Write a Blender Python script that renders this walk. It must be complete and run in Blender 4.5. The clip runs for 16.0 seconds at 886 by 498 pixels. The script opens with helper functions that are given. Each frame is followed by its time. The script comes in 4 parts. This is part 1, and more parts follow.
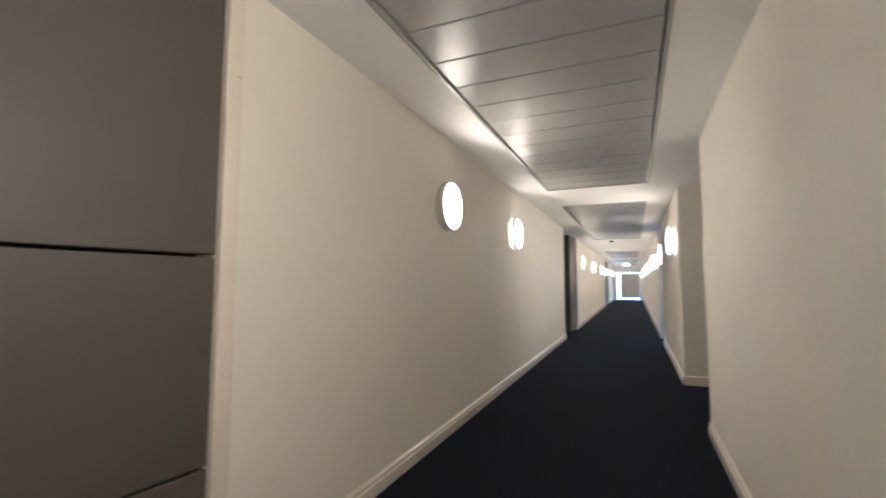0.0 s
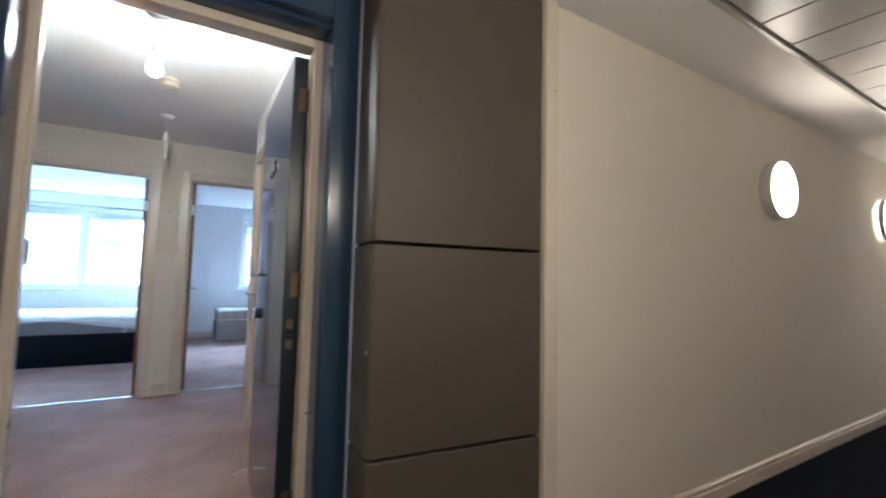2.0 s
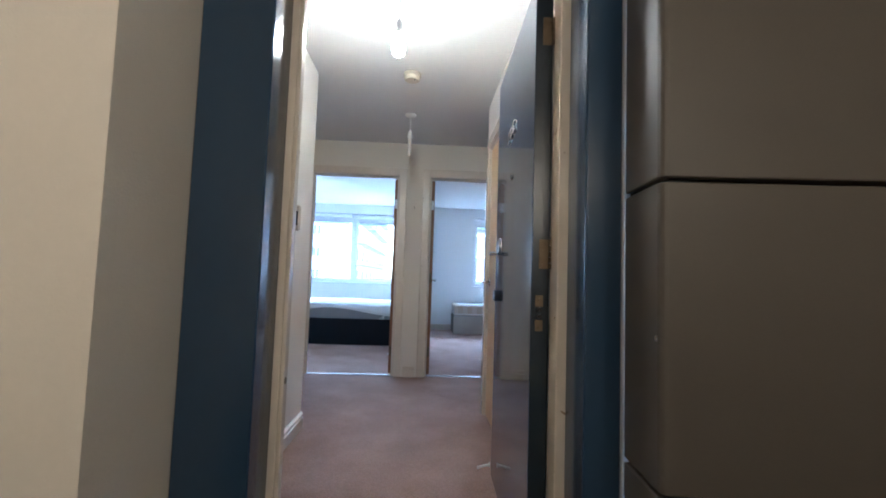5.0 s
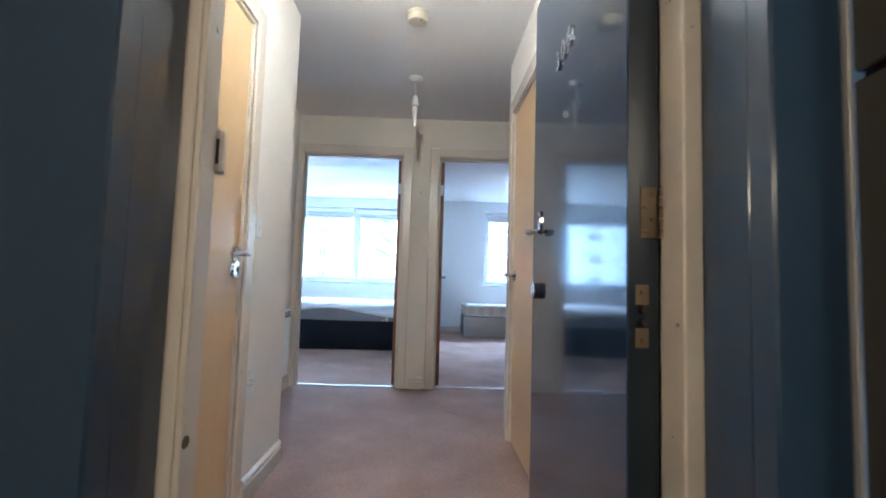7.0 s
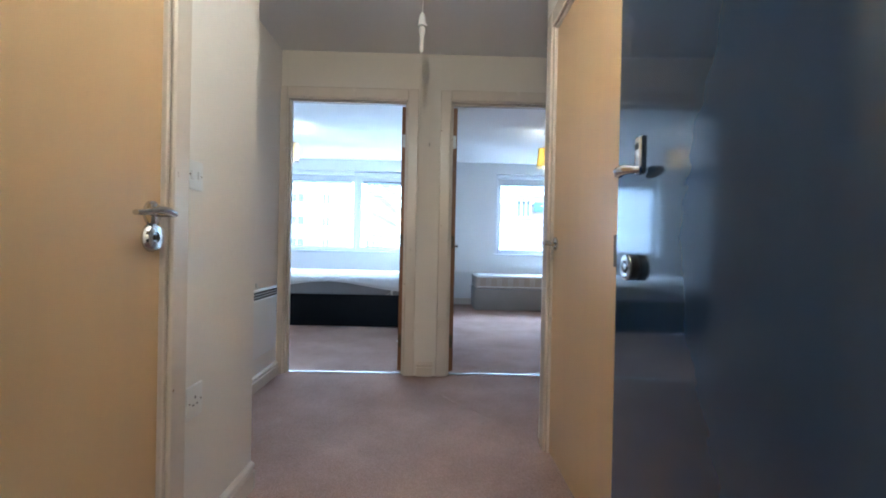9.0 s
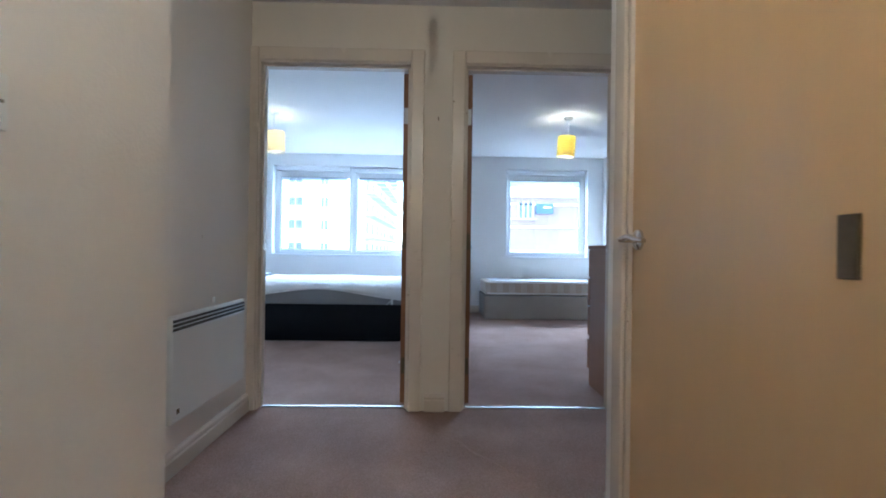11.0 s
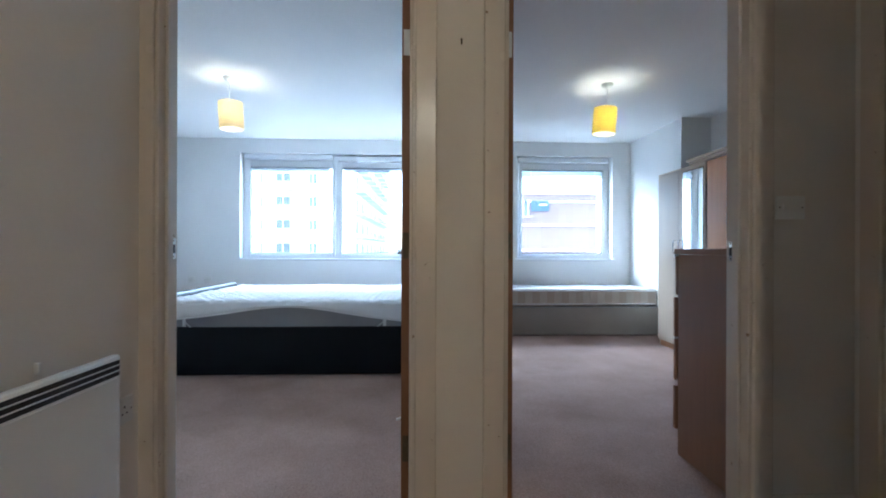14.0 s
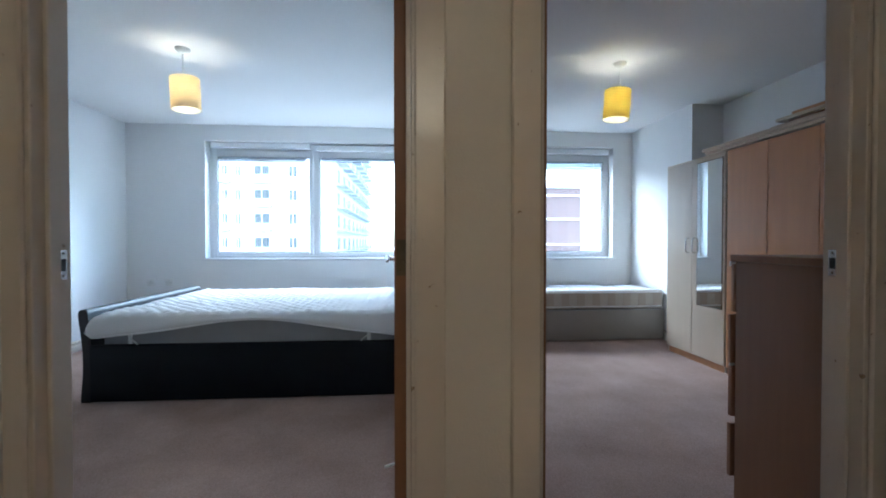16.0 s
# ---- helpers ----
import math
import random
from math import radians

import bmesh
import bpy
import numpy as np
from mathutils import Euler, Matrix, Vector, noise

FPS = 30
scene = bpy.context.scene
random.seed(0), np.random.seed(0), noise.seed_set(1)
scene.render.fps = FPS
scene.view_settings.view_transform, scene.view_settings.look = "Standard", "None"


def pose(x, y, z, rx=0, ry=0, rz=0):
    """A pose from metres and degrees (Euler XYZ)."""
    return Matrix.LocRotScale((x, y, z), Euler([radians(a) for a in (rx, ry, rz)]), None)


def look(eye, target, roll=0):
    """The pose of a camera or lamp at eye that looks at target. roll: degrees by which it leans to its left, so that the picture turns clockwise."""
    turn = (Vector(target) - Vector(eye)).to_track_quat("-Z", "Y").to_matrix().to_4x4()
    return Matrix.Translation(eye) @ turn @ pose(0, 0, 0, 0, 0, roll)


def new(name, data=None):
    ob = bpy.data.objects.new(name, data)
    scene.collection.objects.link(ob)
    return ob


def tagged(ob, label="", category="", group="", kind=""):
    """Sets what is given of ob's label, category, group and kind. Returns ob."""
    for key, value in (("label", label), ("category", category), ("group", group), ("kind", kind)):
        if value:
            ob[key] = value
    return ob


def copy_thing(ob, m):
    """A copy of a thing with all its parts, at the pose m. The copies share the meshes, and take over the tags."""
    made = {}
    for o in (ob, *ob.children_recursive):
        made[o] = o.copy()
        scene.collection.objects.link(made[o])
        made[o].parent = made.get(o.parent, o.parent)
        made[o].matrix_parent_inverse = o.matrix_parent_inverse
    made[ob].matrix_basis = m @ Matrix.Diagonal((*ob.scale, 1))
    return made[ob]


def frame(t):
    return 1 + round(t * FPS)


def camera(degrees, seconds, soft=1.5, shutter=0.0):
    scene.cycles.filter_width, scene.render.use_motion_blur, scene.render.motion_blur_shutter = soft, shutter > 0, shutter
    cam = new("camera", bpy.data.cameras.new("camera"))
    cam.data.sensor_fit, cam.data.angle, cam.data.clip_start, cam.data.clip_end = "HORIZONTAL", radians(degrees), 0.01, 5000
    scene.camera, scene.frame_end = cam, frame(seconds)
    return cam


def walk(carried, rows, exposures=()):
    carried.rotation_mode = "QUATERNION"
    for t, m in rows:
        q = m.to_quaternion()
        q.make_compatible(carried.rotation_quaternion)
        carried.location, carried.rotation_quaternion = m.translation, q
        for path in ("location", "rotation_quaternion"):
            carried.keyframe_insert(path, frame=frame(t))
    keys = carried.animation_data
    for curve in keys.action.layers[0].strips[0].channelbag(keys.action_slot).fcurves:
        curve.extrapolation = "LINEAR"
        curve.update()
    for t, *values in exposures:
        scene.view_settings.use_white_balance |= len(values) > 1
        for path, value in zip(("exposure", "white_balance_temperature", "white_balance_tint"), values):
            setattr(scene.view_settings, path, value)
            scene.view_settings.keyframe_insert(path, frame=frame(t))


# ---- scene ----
cam = camera(90.5, 16.0, soft=1.8, shutter=0.5)
PATH = [
    (0, (0.121, 0.004, 1.183), (-0.699, 1.822, 1.335), 0.1),
    (0.5, (0.125, -0.046, 1.181), (-0.984, 1.612, 1.328), 0.6),
    (1, (0.094, -0.08, 1.17), (-1.263, 1.381, 1.318), 0.9),
    (1.5, (0.081, -0.121, 1.159), (-1.481, 1.119, 1.303), 1.0),
    (2, (0.07, -0.16, 1.154), (-1.645, 0.858, 1.292), 1.3),
    (2.5, (0.054, -0.18, 1.14), (-1.786, 0.593, 1.272), 1.7),
    (3, (0.027, -0.181, 1.104), (-1.895, 0.359, 1.23), 1.9),
    (3.5, (-0.034, -0.168, 1.07), (-1.998, 0.191, 1.191), 2.0),
    (4, (-0.101, -0.15, 1.051), (-2.087, 0.051, 1.171), 2.1),
    (4.2, (-0.141, -0.159, 1.042), (-2.131, -0.004, 1.167), 2.3),
    (6.5, (-0.789, -0.159, 1.01), (-2.784, -0.107, 1.141), 1.7),
    (7, (-0.965, -0.175, 0.979), (-2.96, -0.122, 1.112), 1.7),
    (7.5, (-1.106, -0.18, 0.966), (-3.104, -0.12, 1.034), 1.5),
    (8, (-1.255, -0.176, 0.986), (-3.254, -0.119, 1.036), 1.5),
    (8.5, (-1.419, -0.194, 0.979), (-3.418, -0.147, 0.997), 1.3),
    (9, (-1.593, -0.226, 0.982), (-3.593, -0.19, 0.971), 1.2),
    (11.5, (-2.461, -0.312, 0.965), (-4.461, -0.272, 0.971), 0.7),
    (12, (-2.647, -0.334, 0.984), (-4.646, -0.285, 0.984), 0.6),
    (12.5, (-2.836, -0.376, 0.993), (-4.835, -0.32, 0.995), 0.5),
    (13, (-3.012, -0.407, 1.002), (-5.011, -0.344, 1.0), 0.4),
    (13.5, (-3.19, -0.409, 1.016), (-5.188, -0.341, 1.01), 0.4),
    (14, (-3.34, -0.411, 1.008), (-5.339, -0.331, 1.007), 0.2),
    (14.5, (-3.492, -0.438, 1.018), (-5.491, -0.352, 1.019), 0.1),
    (15, (-3.618, -0.472, 1.033), (-5.616, -0.37, 1.032), 0.2),
    (15.5, (-3.722, -0.477, 1.048), (-5.718, -0.358, 1.036), 0.2),
    (16, (-3.81, -0.465, 1.062), (-5.804, -0.306, 1.032), 0.0),
]

EXPOSURES = [(0.0, 6.05, 4280, 7), (0.5, 5.95, 4200, 7), (1.0, 5.75, 4250, 6), (2.5, 5.55, 4430, 6), (3.5, 5.35, 4420, 6), (4.0, 5.35, 4420, 6), (6.5, 5.6, 4400, 5),
             (7.5, 5.65, 4720, 5), (8.0, 5.6, 4850, 6), (9.0, 5.5, 4750, 5), (11.5, 5.05, 4850, 6), (12.5, 5.1, 4900, 5), (14.0, 4.98, 5080, 5), (16.0, 4.58, 5250, 5)]
walk(cam, [(t, look(eye, target, roll)) for t, eye, target, roll in PATH], EXPOSURES)

# ---- world and sun ----
world = bpy.data.worlds.new("overcast_sky")
world.use_nodes = True
scene.world = world
wn = world.node_tree.nodes
sky = wn.new("ShaderNodeTexSky")
sky.sky_type = 'NISHITA'
sky.sun_disc = False
sky.sun_elevation, sky.sun_rotation = radians(43), radians(180)
sky.air_density, sky.dust_density = 1.2, 2.5
wn["Background"].inputs[1].default_value = 0.085
world.node_tree.links.new(sky.outputs[0], wn["Background"].inputs[0])
sun = new("sun", bpy.data.lights.new("sun", 'SUN'))
sun.data.energy, sun.data.angle, sun.data.color = 0.5, radians(12), (1.0, 0.95, 0.88)
sun.matrix_world = look((2, -30, 28), (0, 0, 0))

BULB_GLOW, SHADE_GLOW, WALL_LAMP = 10.5, 2.2, 0.88

# area lamp added out of view above the bedroom windows, for the upper sky's light
up = bpy.data.lights.new("window_sky", 'AREA')
up.shape, up.size, up.size_y, up.energy, up.color = 'RECTANGLE', 15.0, 4.0, 172.0, (0.93, 0.97, 1.0)
new("window_sky", up).matrix_world = look((-14.5, -0.3, 5.2), (-6.2, -0.3, 0.6))


# ---- materials ----
def mat(name, base, rough=0.5, metal=0.0, spec=0.5, grain=0.0, scale=40.0, wear=0.0, wscale=3.0, bump=0.0, bscale=200.0,
        coat=0.0, second=None, stretch=(1, 1, 1), emit=None, strength=0.0, rvar=0.0, chips=None):
    """A painted, woven or wooden surface: fine grain and larger wear vary its colour, a fine noise its relief."""
    m = bpy.data.materials.new(name)
    m.use_nodes = True
    nt = m.node_tree
    b = nt.nodes["Principled BSDF"]
    b.inputs["Base Color"].default_value = (*base, 1)
    b.inputs["Roughness"].default_value = rough
    b.inputs["Metallic"].default_value = metal
    b.inputs["Specular IOR Level"].default_value = spec
    b.inputs["Coat Weight"].default_value = coat
    if emit:
        b.inputs["Emission Color"].default_value = (*emit, 1)
        b.inputs["Emission Strength"].default_value = strength
    tc = nt.nodes.new("ShaderNodeTexCoord")
    mp = nt.nodes.new("ShaderNodeMapping")
    mp.inputs["Scale"].default_value = stretch
    nt.links.new(tc.outputs["Object"], mp.inputs[0])

    def tex(sc, detail=4):
        n = nt.nodes.new("ShaderNodeTexNoise")
        n.inputs["Scale"].default_value, n.inputs["Detail"].default_value = sc, detail
        nt.links.new(mp.outputs[0], n.inputs["Vector"])
        return n

    col = None
    if grain or wear:
        dark = second or tuple(c * 0.6 for c in base)
        mix = nt.nodes.new("ShaderNodeMix")
        mix.data_type = 'RGBA'
        mix.inputs[6].default_value, mix.inputs[7].default_value = (*base, 1), (*dark, 1)
        g, w = tex(scale), tex(wscale, 3)
        add = nt.nodes.new("ShaderNodeMath")
        add.operation = 'MULTIPLY_ADD'
        nt.links.new(g.outputs[0], add.inputs[0])
        add.inputs[1].default_value = grain * 2
        sub = nt.nodes.new("ShaderNodeMath")
        sub.operation = 'MULTIPLY_ADD'
        nt.links.new(w.outputs[0], sub.inputs[0])
        sub.inputs[1].default_value, sub.inputs[2].default_value = wear * 2, -0.5 * (wear + grain)
        nt.links.new(sub.outputs[0], add.inputs[2])
        add.use_clamp = True
        nt.links.new(add.outputs[0], mix.inputs[0])
        nt.links.new(mix.outputs[2], b.inputs["Base Color"])
        if rvar:
            rr = nt.nodes.new("ShaderNodeMath")
            rr.operation = 'MULTIPLY_ADD'
            nt.links.new(w.outputs[0], rr.inputs[0])
            rr.inputs[1].default_value, rr.inputs[2].default_value = rvar, rough - rvar / 2
            nt.links.new(rr.outputs[0], b.inputs["Roughness"])
    if chips:
        level, tint, size = chips
        n = tex(size, 5)
        cut = nt.nodes.new("ShaderNodeMapRange")
        cut.inputs[1].default_value, cut.inputs[2].default_value = level, level + 0.03
        nt.links.new(n.outputs[0], cut.inputs[0])
        over = nt.nodes.new("ShaderNodeMix")
        over.data_type = 'RGBA'
        over.inputs[7].default_value = (*tint, 1)
        nt.links.new(cut.outputs[0], over.inputs[0])
        nt.links.new(mix.outputs[2], over.inputs[6])
        nt.links.new(over.outputs[2], b.inputs["Base Color"])
    if bump:
        n = tex(bscale, 3)
        bp = nt.nodes.new("ShaderNodeBump")
        bp.inputs["Strength"].default_value, bp.inputs["Distance"].default_value = bump, 0.004
        nt.links.new(n.outputs[0], bp.inputs["Height"])
        nt.links.new(bp.outputs[0], b.inputs["Normal"])
    return m


WALL = mat("wall_paint", (0.74, 0.69, 0.605), 0.75, grain=0.06, scale=60, wear=0.12, wscale=1.3, bump=0.25, bscale=140, chips=(0.77, (0.62, 0.56, 0.48), 9))
ROOM = mat("room_paint", (0.85, 0.85, 0.84), 0.75, grain=0.05, scale=60, wear=0.14, wscale=1.2, bump=0.25, bscale=140, chips=(0.76, (0.66, 0.64, 0.61), 9))
HALLW = mat("hall_paint", (0.82, 0.785, 0.725), 0.75, grain=0.05, scale=60, wear=0.14, wscale=1.2, bump=0.25, bscale=140, chips=(0.76, (0.66, 0.62, 0.56), 9))
CEIL = mat("ceiling_paint", (0.83, 0.82, 0.80), 0.8, grain=0.04, scale=50, wear=0.10, wscale=0.9, bump=0.2, bscale=110)
CPANEL = mat("ceiling_panel", (0.36, 0.35, 0.33), 0.34, grain=0.05, scale=80, wear=0.15, wscale=1.5, bump=0.05)
NAVY = mat("navy_carpet", (0.011, 0.015, 0.027), 0.95, spec=0.1, grain=0.5, scale=420, wear=0.35, wscale=2.2, bump=1.0, bscale=520)
MAUVE = mat("mauve_carpet", (0.57, 0.415, 0.345), 0.95, spec=0.1, grain=0.62, scale=170, wear=0.5, wscale=2.6, bump=1.0, bscale=320,
            second=(0.27, 0.180, 0.145))
GLOSSW = mat("gloss_trim_paint", (0.72, 0.648, 0.552), 0.24, spec=0.5, grain=0.05, scale=30, wear=0.16, wscale=4, bump=0.12, bscale=60, rvar=0.15, chips=(0.71, (0.34, 0.25, 0.17), 30))
BLUE = mat("blue_gloss_paint", (0.030, 0.056, 0.104), 0.18, spec=0.55, coat=0.25, grain=0.1, scale=25, wear=0.25, wscale=2, bump=0.02, bscale=30, rvar=0.06)
LEAFBLUE = mat("door_blue_gloss_paint", (0.024, 0.044, 0.086), 0.09, spec=0.52, coat=0.28, grain=0.1, scale=25, wear=0.3, wscale=2, bump=0.008, bscale=30, rvar=0.06)
DKBLUE = mat("dark_blue_paint", (0.012, 0.020, 0.030), 0.3, grain=0.15, scale=60, wear=0.3, wscale=5, bump=0.1)
LAMI = mat("taupe_laminate", (0.092, 0.080, 0.065), 0.48, spec=0.38, grain=0.18, scale=120, wear=0.15, wscale=2, bump=0.06, bscale=300, stretch=(1, 1, 3))
ASH = mat("cream_door_veneer", (0.66, 0.46, 0.235), 0.32, spec=0.4, grain=0.12, scale=14, wear=0.15, wscale=1.2, bump=0.05, stretch=(1, 1, 0.08), rvar=0.1)
OAK = mat("brown_door_edge", (0.27, 0.125, 0.055), 0.45, grain=0.35, scale=30, wear=0.3, wscale=4, bump=0.1, stretch=(3, 3, 0.15))
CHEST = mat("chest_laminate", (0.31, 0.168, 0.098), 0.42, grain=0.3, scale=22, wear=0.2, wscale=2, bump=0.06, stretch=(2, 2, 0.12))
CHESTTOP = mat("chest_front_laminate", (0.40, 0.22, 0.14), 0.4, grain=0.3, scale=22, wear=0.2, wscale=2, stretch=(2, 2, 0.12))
BIRCH = mat("birch_laminate", (0.60, 0.49, 0.37), 0.35, grain=0.14, scale=18, wear=0.15, wscale=2, stretch=(1, 1, 0.1))
CHERRY = mat("cherry_laminate", (0.56, 0.285, 0.14), 0.36, grain=0.34, scale=20, wear=0.26, wscale=2, stretch=(1, 1, 0.1))
CHROME = mat("chrome", (0.66, 0.66, 0.66), 0.12, metal=1.0, wear=0.2, wscale=30, rvar=0.15)
STEEL = mat("tarnished_steel", (0.17, 0.13, 0.08), 0.55, metal=0.7, grain=0.3, scale=90, wear=0.4, wscale=25, rvar=0.3)
BLACK = mat("black_plastic", (0.012, 0.012, 0.013), 0.45, grain=0.1, scale=200)
PLASTIC = mat("white_plastic", (0.78, 0.78, 0.75), 0.3, grain=0.03, scale=80, wear=0.06, wscale=10)
EDGE = mat("pale_edge_strip", (0.62, 0.60, 0.56), 0.35, metal=0.3, wear=0.2, wscale=20)
GASKET = mat("grey_rubber", (0.10, 0.10, 0.105), 0.7, grain=0.1)
UPVC = mat("white_window_frame", (0.80, 0.81, 0.82), 0.3, grain=0.03, scale=40, wear=0.08, wscale=6)
# backlit shade put into the colour: slats and bar dark against the glass
BLIND = mat("grey_blind_slat", (0.24, 0.25, 0.265), 0.7, grain=0.1, scale=300, wear=0.1, wscale=5)
HEATER = mat("white_enamel", (0.78, 0.79, 0.76), 0.35, grain=0.03, scale=60, wear=0.1, wscale=4)
LEATHER = mat("dark_bed_leather", (0.006, 0.008, 0.014), 0.6, spec=0.15, grain=0.25, scale=160, wear=0.2, wscale=4, bump=0.4, bscale=320)
SHEEN = mat("worn_bed_leather", (0.010, 0.011, 0.015), 0.42, spec=0.35, grain=0.2, scale=160, wear=0.3, wscale=4, bump=0.15, bscale=320, rvar=0.15)
TICK = mat("white_mattress_ticking", (0.77, 0.78, 0.79), 0.85, spec=0.2, grain=0.08, scale=240, wear=0.15, wscale=6, bump=0.5, bscale=260)
GREYTICK = mat("grey_mattress_side", (0.30, 0.31, 0.33), 0.9, spec=0.2, grain=0.2, scale=240, wear=0.2, wscale=6, bump=0.4, bscale=300)
DIVAN = mat("grey_divan_fabric", (0.33, 0.31, 0.28), 0.95, spec=0.15, grain=0.25, scale=320, wear=0.3, wscale=4, bump=0.6, bscale=400)
BEIGETICK = mat("beige_mattress_border", (0.50, 0.46, 0.40), 0.9, spec=0.2, grain=0.15, scale=200, wear=0.25, wscale=8, bump=0.4, bscale=260)
TAN = mat("tan_stripe", (0.42, 0.365, 0.30), 0.9, spec=0.2, grain=0.15, scale=200)
ALU = mat("threshold_strip", (0.42, 0.42, 0.41), 0.5, metal=1.0, wear=0.3, wscale=20, rvar=0.2)
BRICK = mat("far_red_brick", (0.24, 0.165, 0.145), 0.9, grain=0.25, scale=8, wear=0.2, wscale=0.6)
RENDERW = mat("far_white_render", (0.72, 0.73, 0.74), 0.85, grain=0.06, scale=3, wear=0.12, wscale=0.3)
FARGLASS = mat("far_window_glass", (0.145, 0.15, 0.145), 0.35, spec=0.25, wear=0.3, wscale=0.4)
FARGREY = mat("far_grey_balcony", (0.42, 0.36, 0.30), 0.6, wear=0.2, wscale=0.5)
FARPALE = mat("far_pale_balcony", (0.56, 0.53, 0.49), 0.6, wear=0.2, wscale=0.5)
SIGNBLUE = mat("blue_panel", (0.055, 0.085, 0.13), 0.4, wear=0.15, wscale=1)
# paler than tarmac, so that it throws light up to the bedroom ceilings
GROUNDM = mat("pale_bounce_ground", (0.26, 0.255, 0.245), 0.9, grain=0.3, scale=4, wear=0.3, wscale=0.15)
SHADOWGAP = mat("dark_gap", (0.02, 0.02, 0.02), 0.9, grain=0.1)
LAMPGLASS = mat("lit_opal_glass", (0.9, 0.88, 0.82), 0.3, emit=(1.0, 0.675, 0.365), strength=WALL_LAMP)
LAMPBODY = mat("lamp_rim_enamel", (0.55, 0.53, 0.50), 0.35, wear=0.1, wscale=10)
BULB = mat("lit_bulb_glass", (0.9, 0.88, 0.82), 0.3, emit=(1.0, 0.79, 0.53), strength=BULB_GLOW)
MILK = mat("unlit_bulb_glass", (0.75, 0.74, 0.70), 0.2, wear=0.05, wscale=30)
EXITGREEN = mat("lit_sign", (0.7, 0.8, 0.85), 0.4, emit=(0.75, 0.92, 1.0), strength=1.0)


def fabric_shade(name, base, blotch):
    """Thin cloth that lets lamp light through."""
    m = mat(name, base, 0.9, spec=0.1, grain=0.3, scale=140, wear=0.3, wscale=9, second=blotch, bump=0.4, bscale=300, chips=(0.70, tuple(c * 0.5 for c in blotch), 55))
    nt = m.node_tree
    tr = nt.nodes.new("ShaderNodeBsdfTranslucent")
    tr.inputs[0].default_value = (*base, 1)
    ms = nt.nodes.new("ShaderNodeMixShader")
    ms.inputs[0].default_value = 0.64
    out = nt.nodes["Material Output"]
    nt.links.new(nt.nodes["Principled BSDF"].outputs[0], ms.inputs[1])
    nt.links.new(tr.outputs[0], ms.inputs[2])
    nt.links.new(ms.outputs[0], out.inputs[0])
    return m


SHADE_A = fabric_shade("cream_linen_shade", (0.90, 0.79, 0.60), (0.80, 0.67, 0.46))
LINING = fabric_shade("white_shade_lining", (0.88, 0.87, 0.82), (0.84, 0.82, 0.76))
SHADE_B = fabric_shade("yellow_linen_shade", (0.86, 0.74, 0.30), (0.62, 0.47, 0.12))


def pane_glass():
    m = bpy.data.materials.new("window_glass")
    m.use_nodes = True
    nt = m.node_tree
    t, g = nt.nodes.new("ShaderNodeBsdfTransparent"), nt.nodes.new("ShaderNodeBsdfGlossy")
    t.inputs[0].default_value = (0.95, 0.98, 0.98, 1)
    g.inputs["Roughness"].default_value = 0.02
    ms = nt.nodes.new("ShaderNodeMixShader")
    ms.inputs[0].default_value = 0.06
    nt.links.new(t.outputs[0], ms.inputs[1])
    nt.links.new(g.outputs[0], ms.inputs[2])
    nt.links.new(ms.outputs[0], nt.nodes["Material Output"].inputs[0])
    return m


GLASS = pane_glass()
MIRROR = mat("mirror_glass", (0.86, 0.89, 0.90), 0.015, metal=1.0)

# ---- builders ----
ROOT = {}


def thing(name, at, label="", category="", group="", kind=""):
    ob = new(name)
    ob.empty_display_size = 0.1
    ob.location = at
    ROOT[ob.name] = Vector(at)
    return tagged(ob, label, category, group, kind)


def part(name, bm, material, parent=None, label="", smooth=False):
    """Links a bmesh, in world places, as one mesh object under a thing or a part."""
    me = bpy.data.meshes.new(name)
    if parent is not None:
        at = ROOT[parent.name]
        bmesh.ops.translate(bm, verts=bm.verts, vec=-at)
    bmesh.ops.recalc_face_normals(bm, faces=bm.faces)
    bm.to_mesh(me)
    bm.free()
    if smooth:
        me.polygons.foreach_set("use_smooth", [True] * len(me.polygons))
        me.set_sharp_from_angle(angle=radians(40))
    me.materials.append(material)
    ob = new(name, me)
    if parent is not None:
        ob.parent = parent
        ROOT[ob.name] = at
    else:
        ROOT[ob.name] = Vector((0, 0, 0))
    return tagged(ob, label)


def lone(name, bm, material, label, category, kind="", group="", smooth=False):
    """A thing that is one mesh, its origin at its base."""
    bm.verts.ensure_lookup_table()
    lo = [min(v.co[i] for v in bm.verts) for i in range(3)]
    hi = [max(v.co[i] for v in bm.verts) for i in range(3)]
    at = Vector(((lo[0] + hi[0]) / 2, (lo[1] + hi[1]) / 2, lo[2]))
    bmesh.ops.translate(bm, verts=bm.verts, vec=-at)
    ob = part(name, bm, material, None, "", smooth)
    ob.location = at
    ROOT[ob.name] = at
    return tagged(ob, label, category, group, kind)


def box(x0, x1, y0, y1, z0, z1, bev=0.0, bm=None, seg=1):
    bm = bm or bmesh.new()
    m = Matrix.LocRotScale(((x0 + x1) / 2, (y0 + y1) / 2, (z0 + z1) / 2), None, (abs(x1 - x0), abs(y1 - y0), abs(z1 - z0)))
    got = bmesh.ops.create_cube(bm, size=1, matrix=m)
    if bev:
        edges = list({e for v in got["verts"] for e in v.link_edges})
        bmesh.ops.bevel(bm, geom=edges, offset=bev, segments=seg, profile=0.5, affect='EDGES')
    return bm


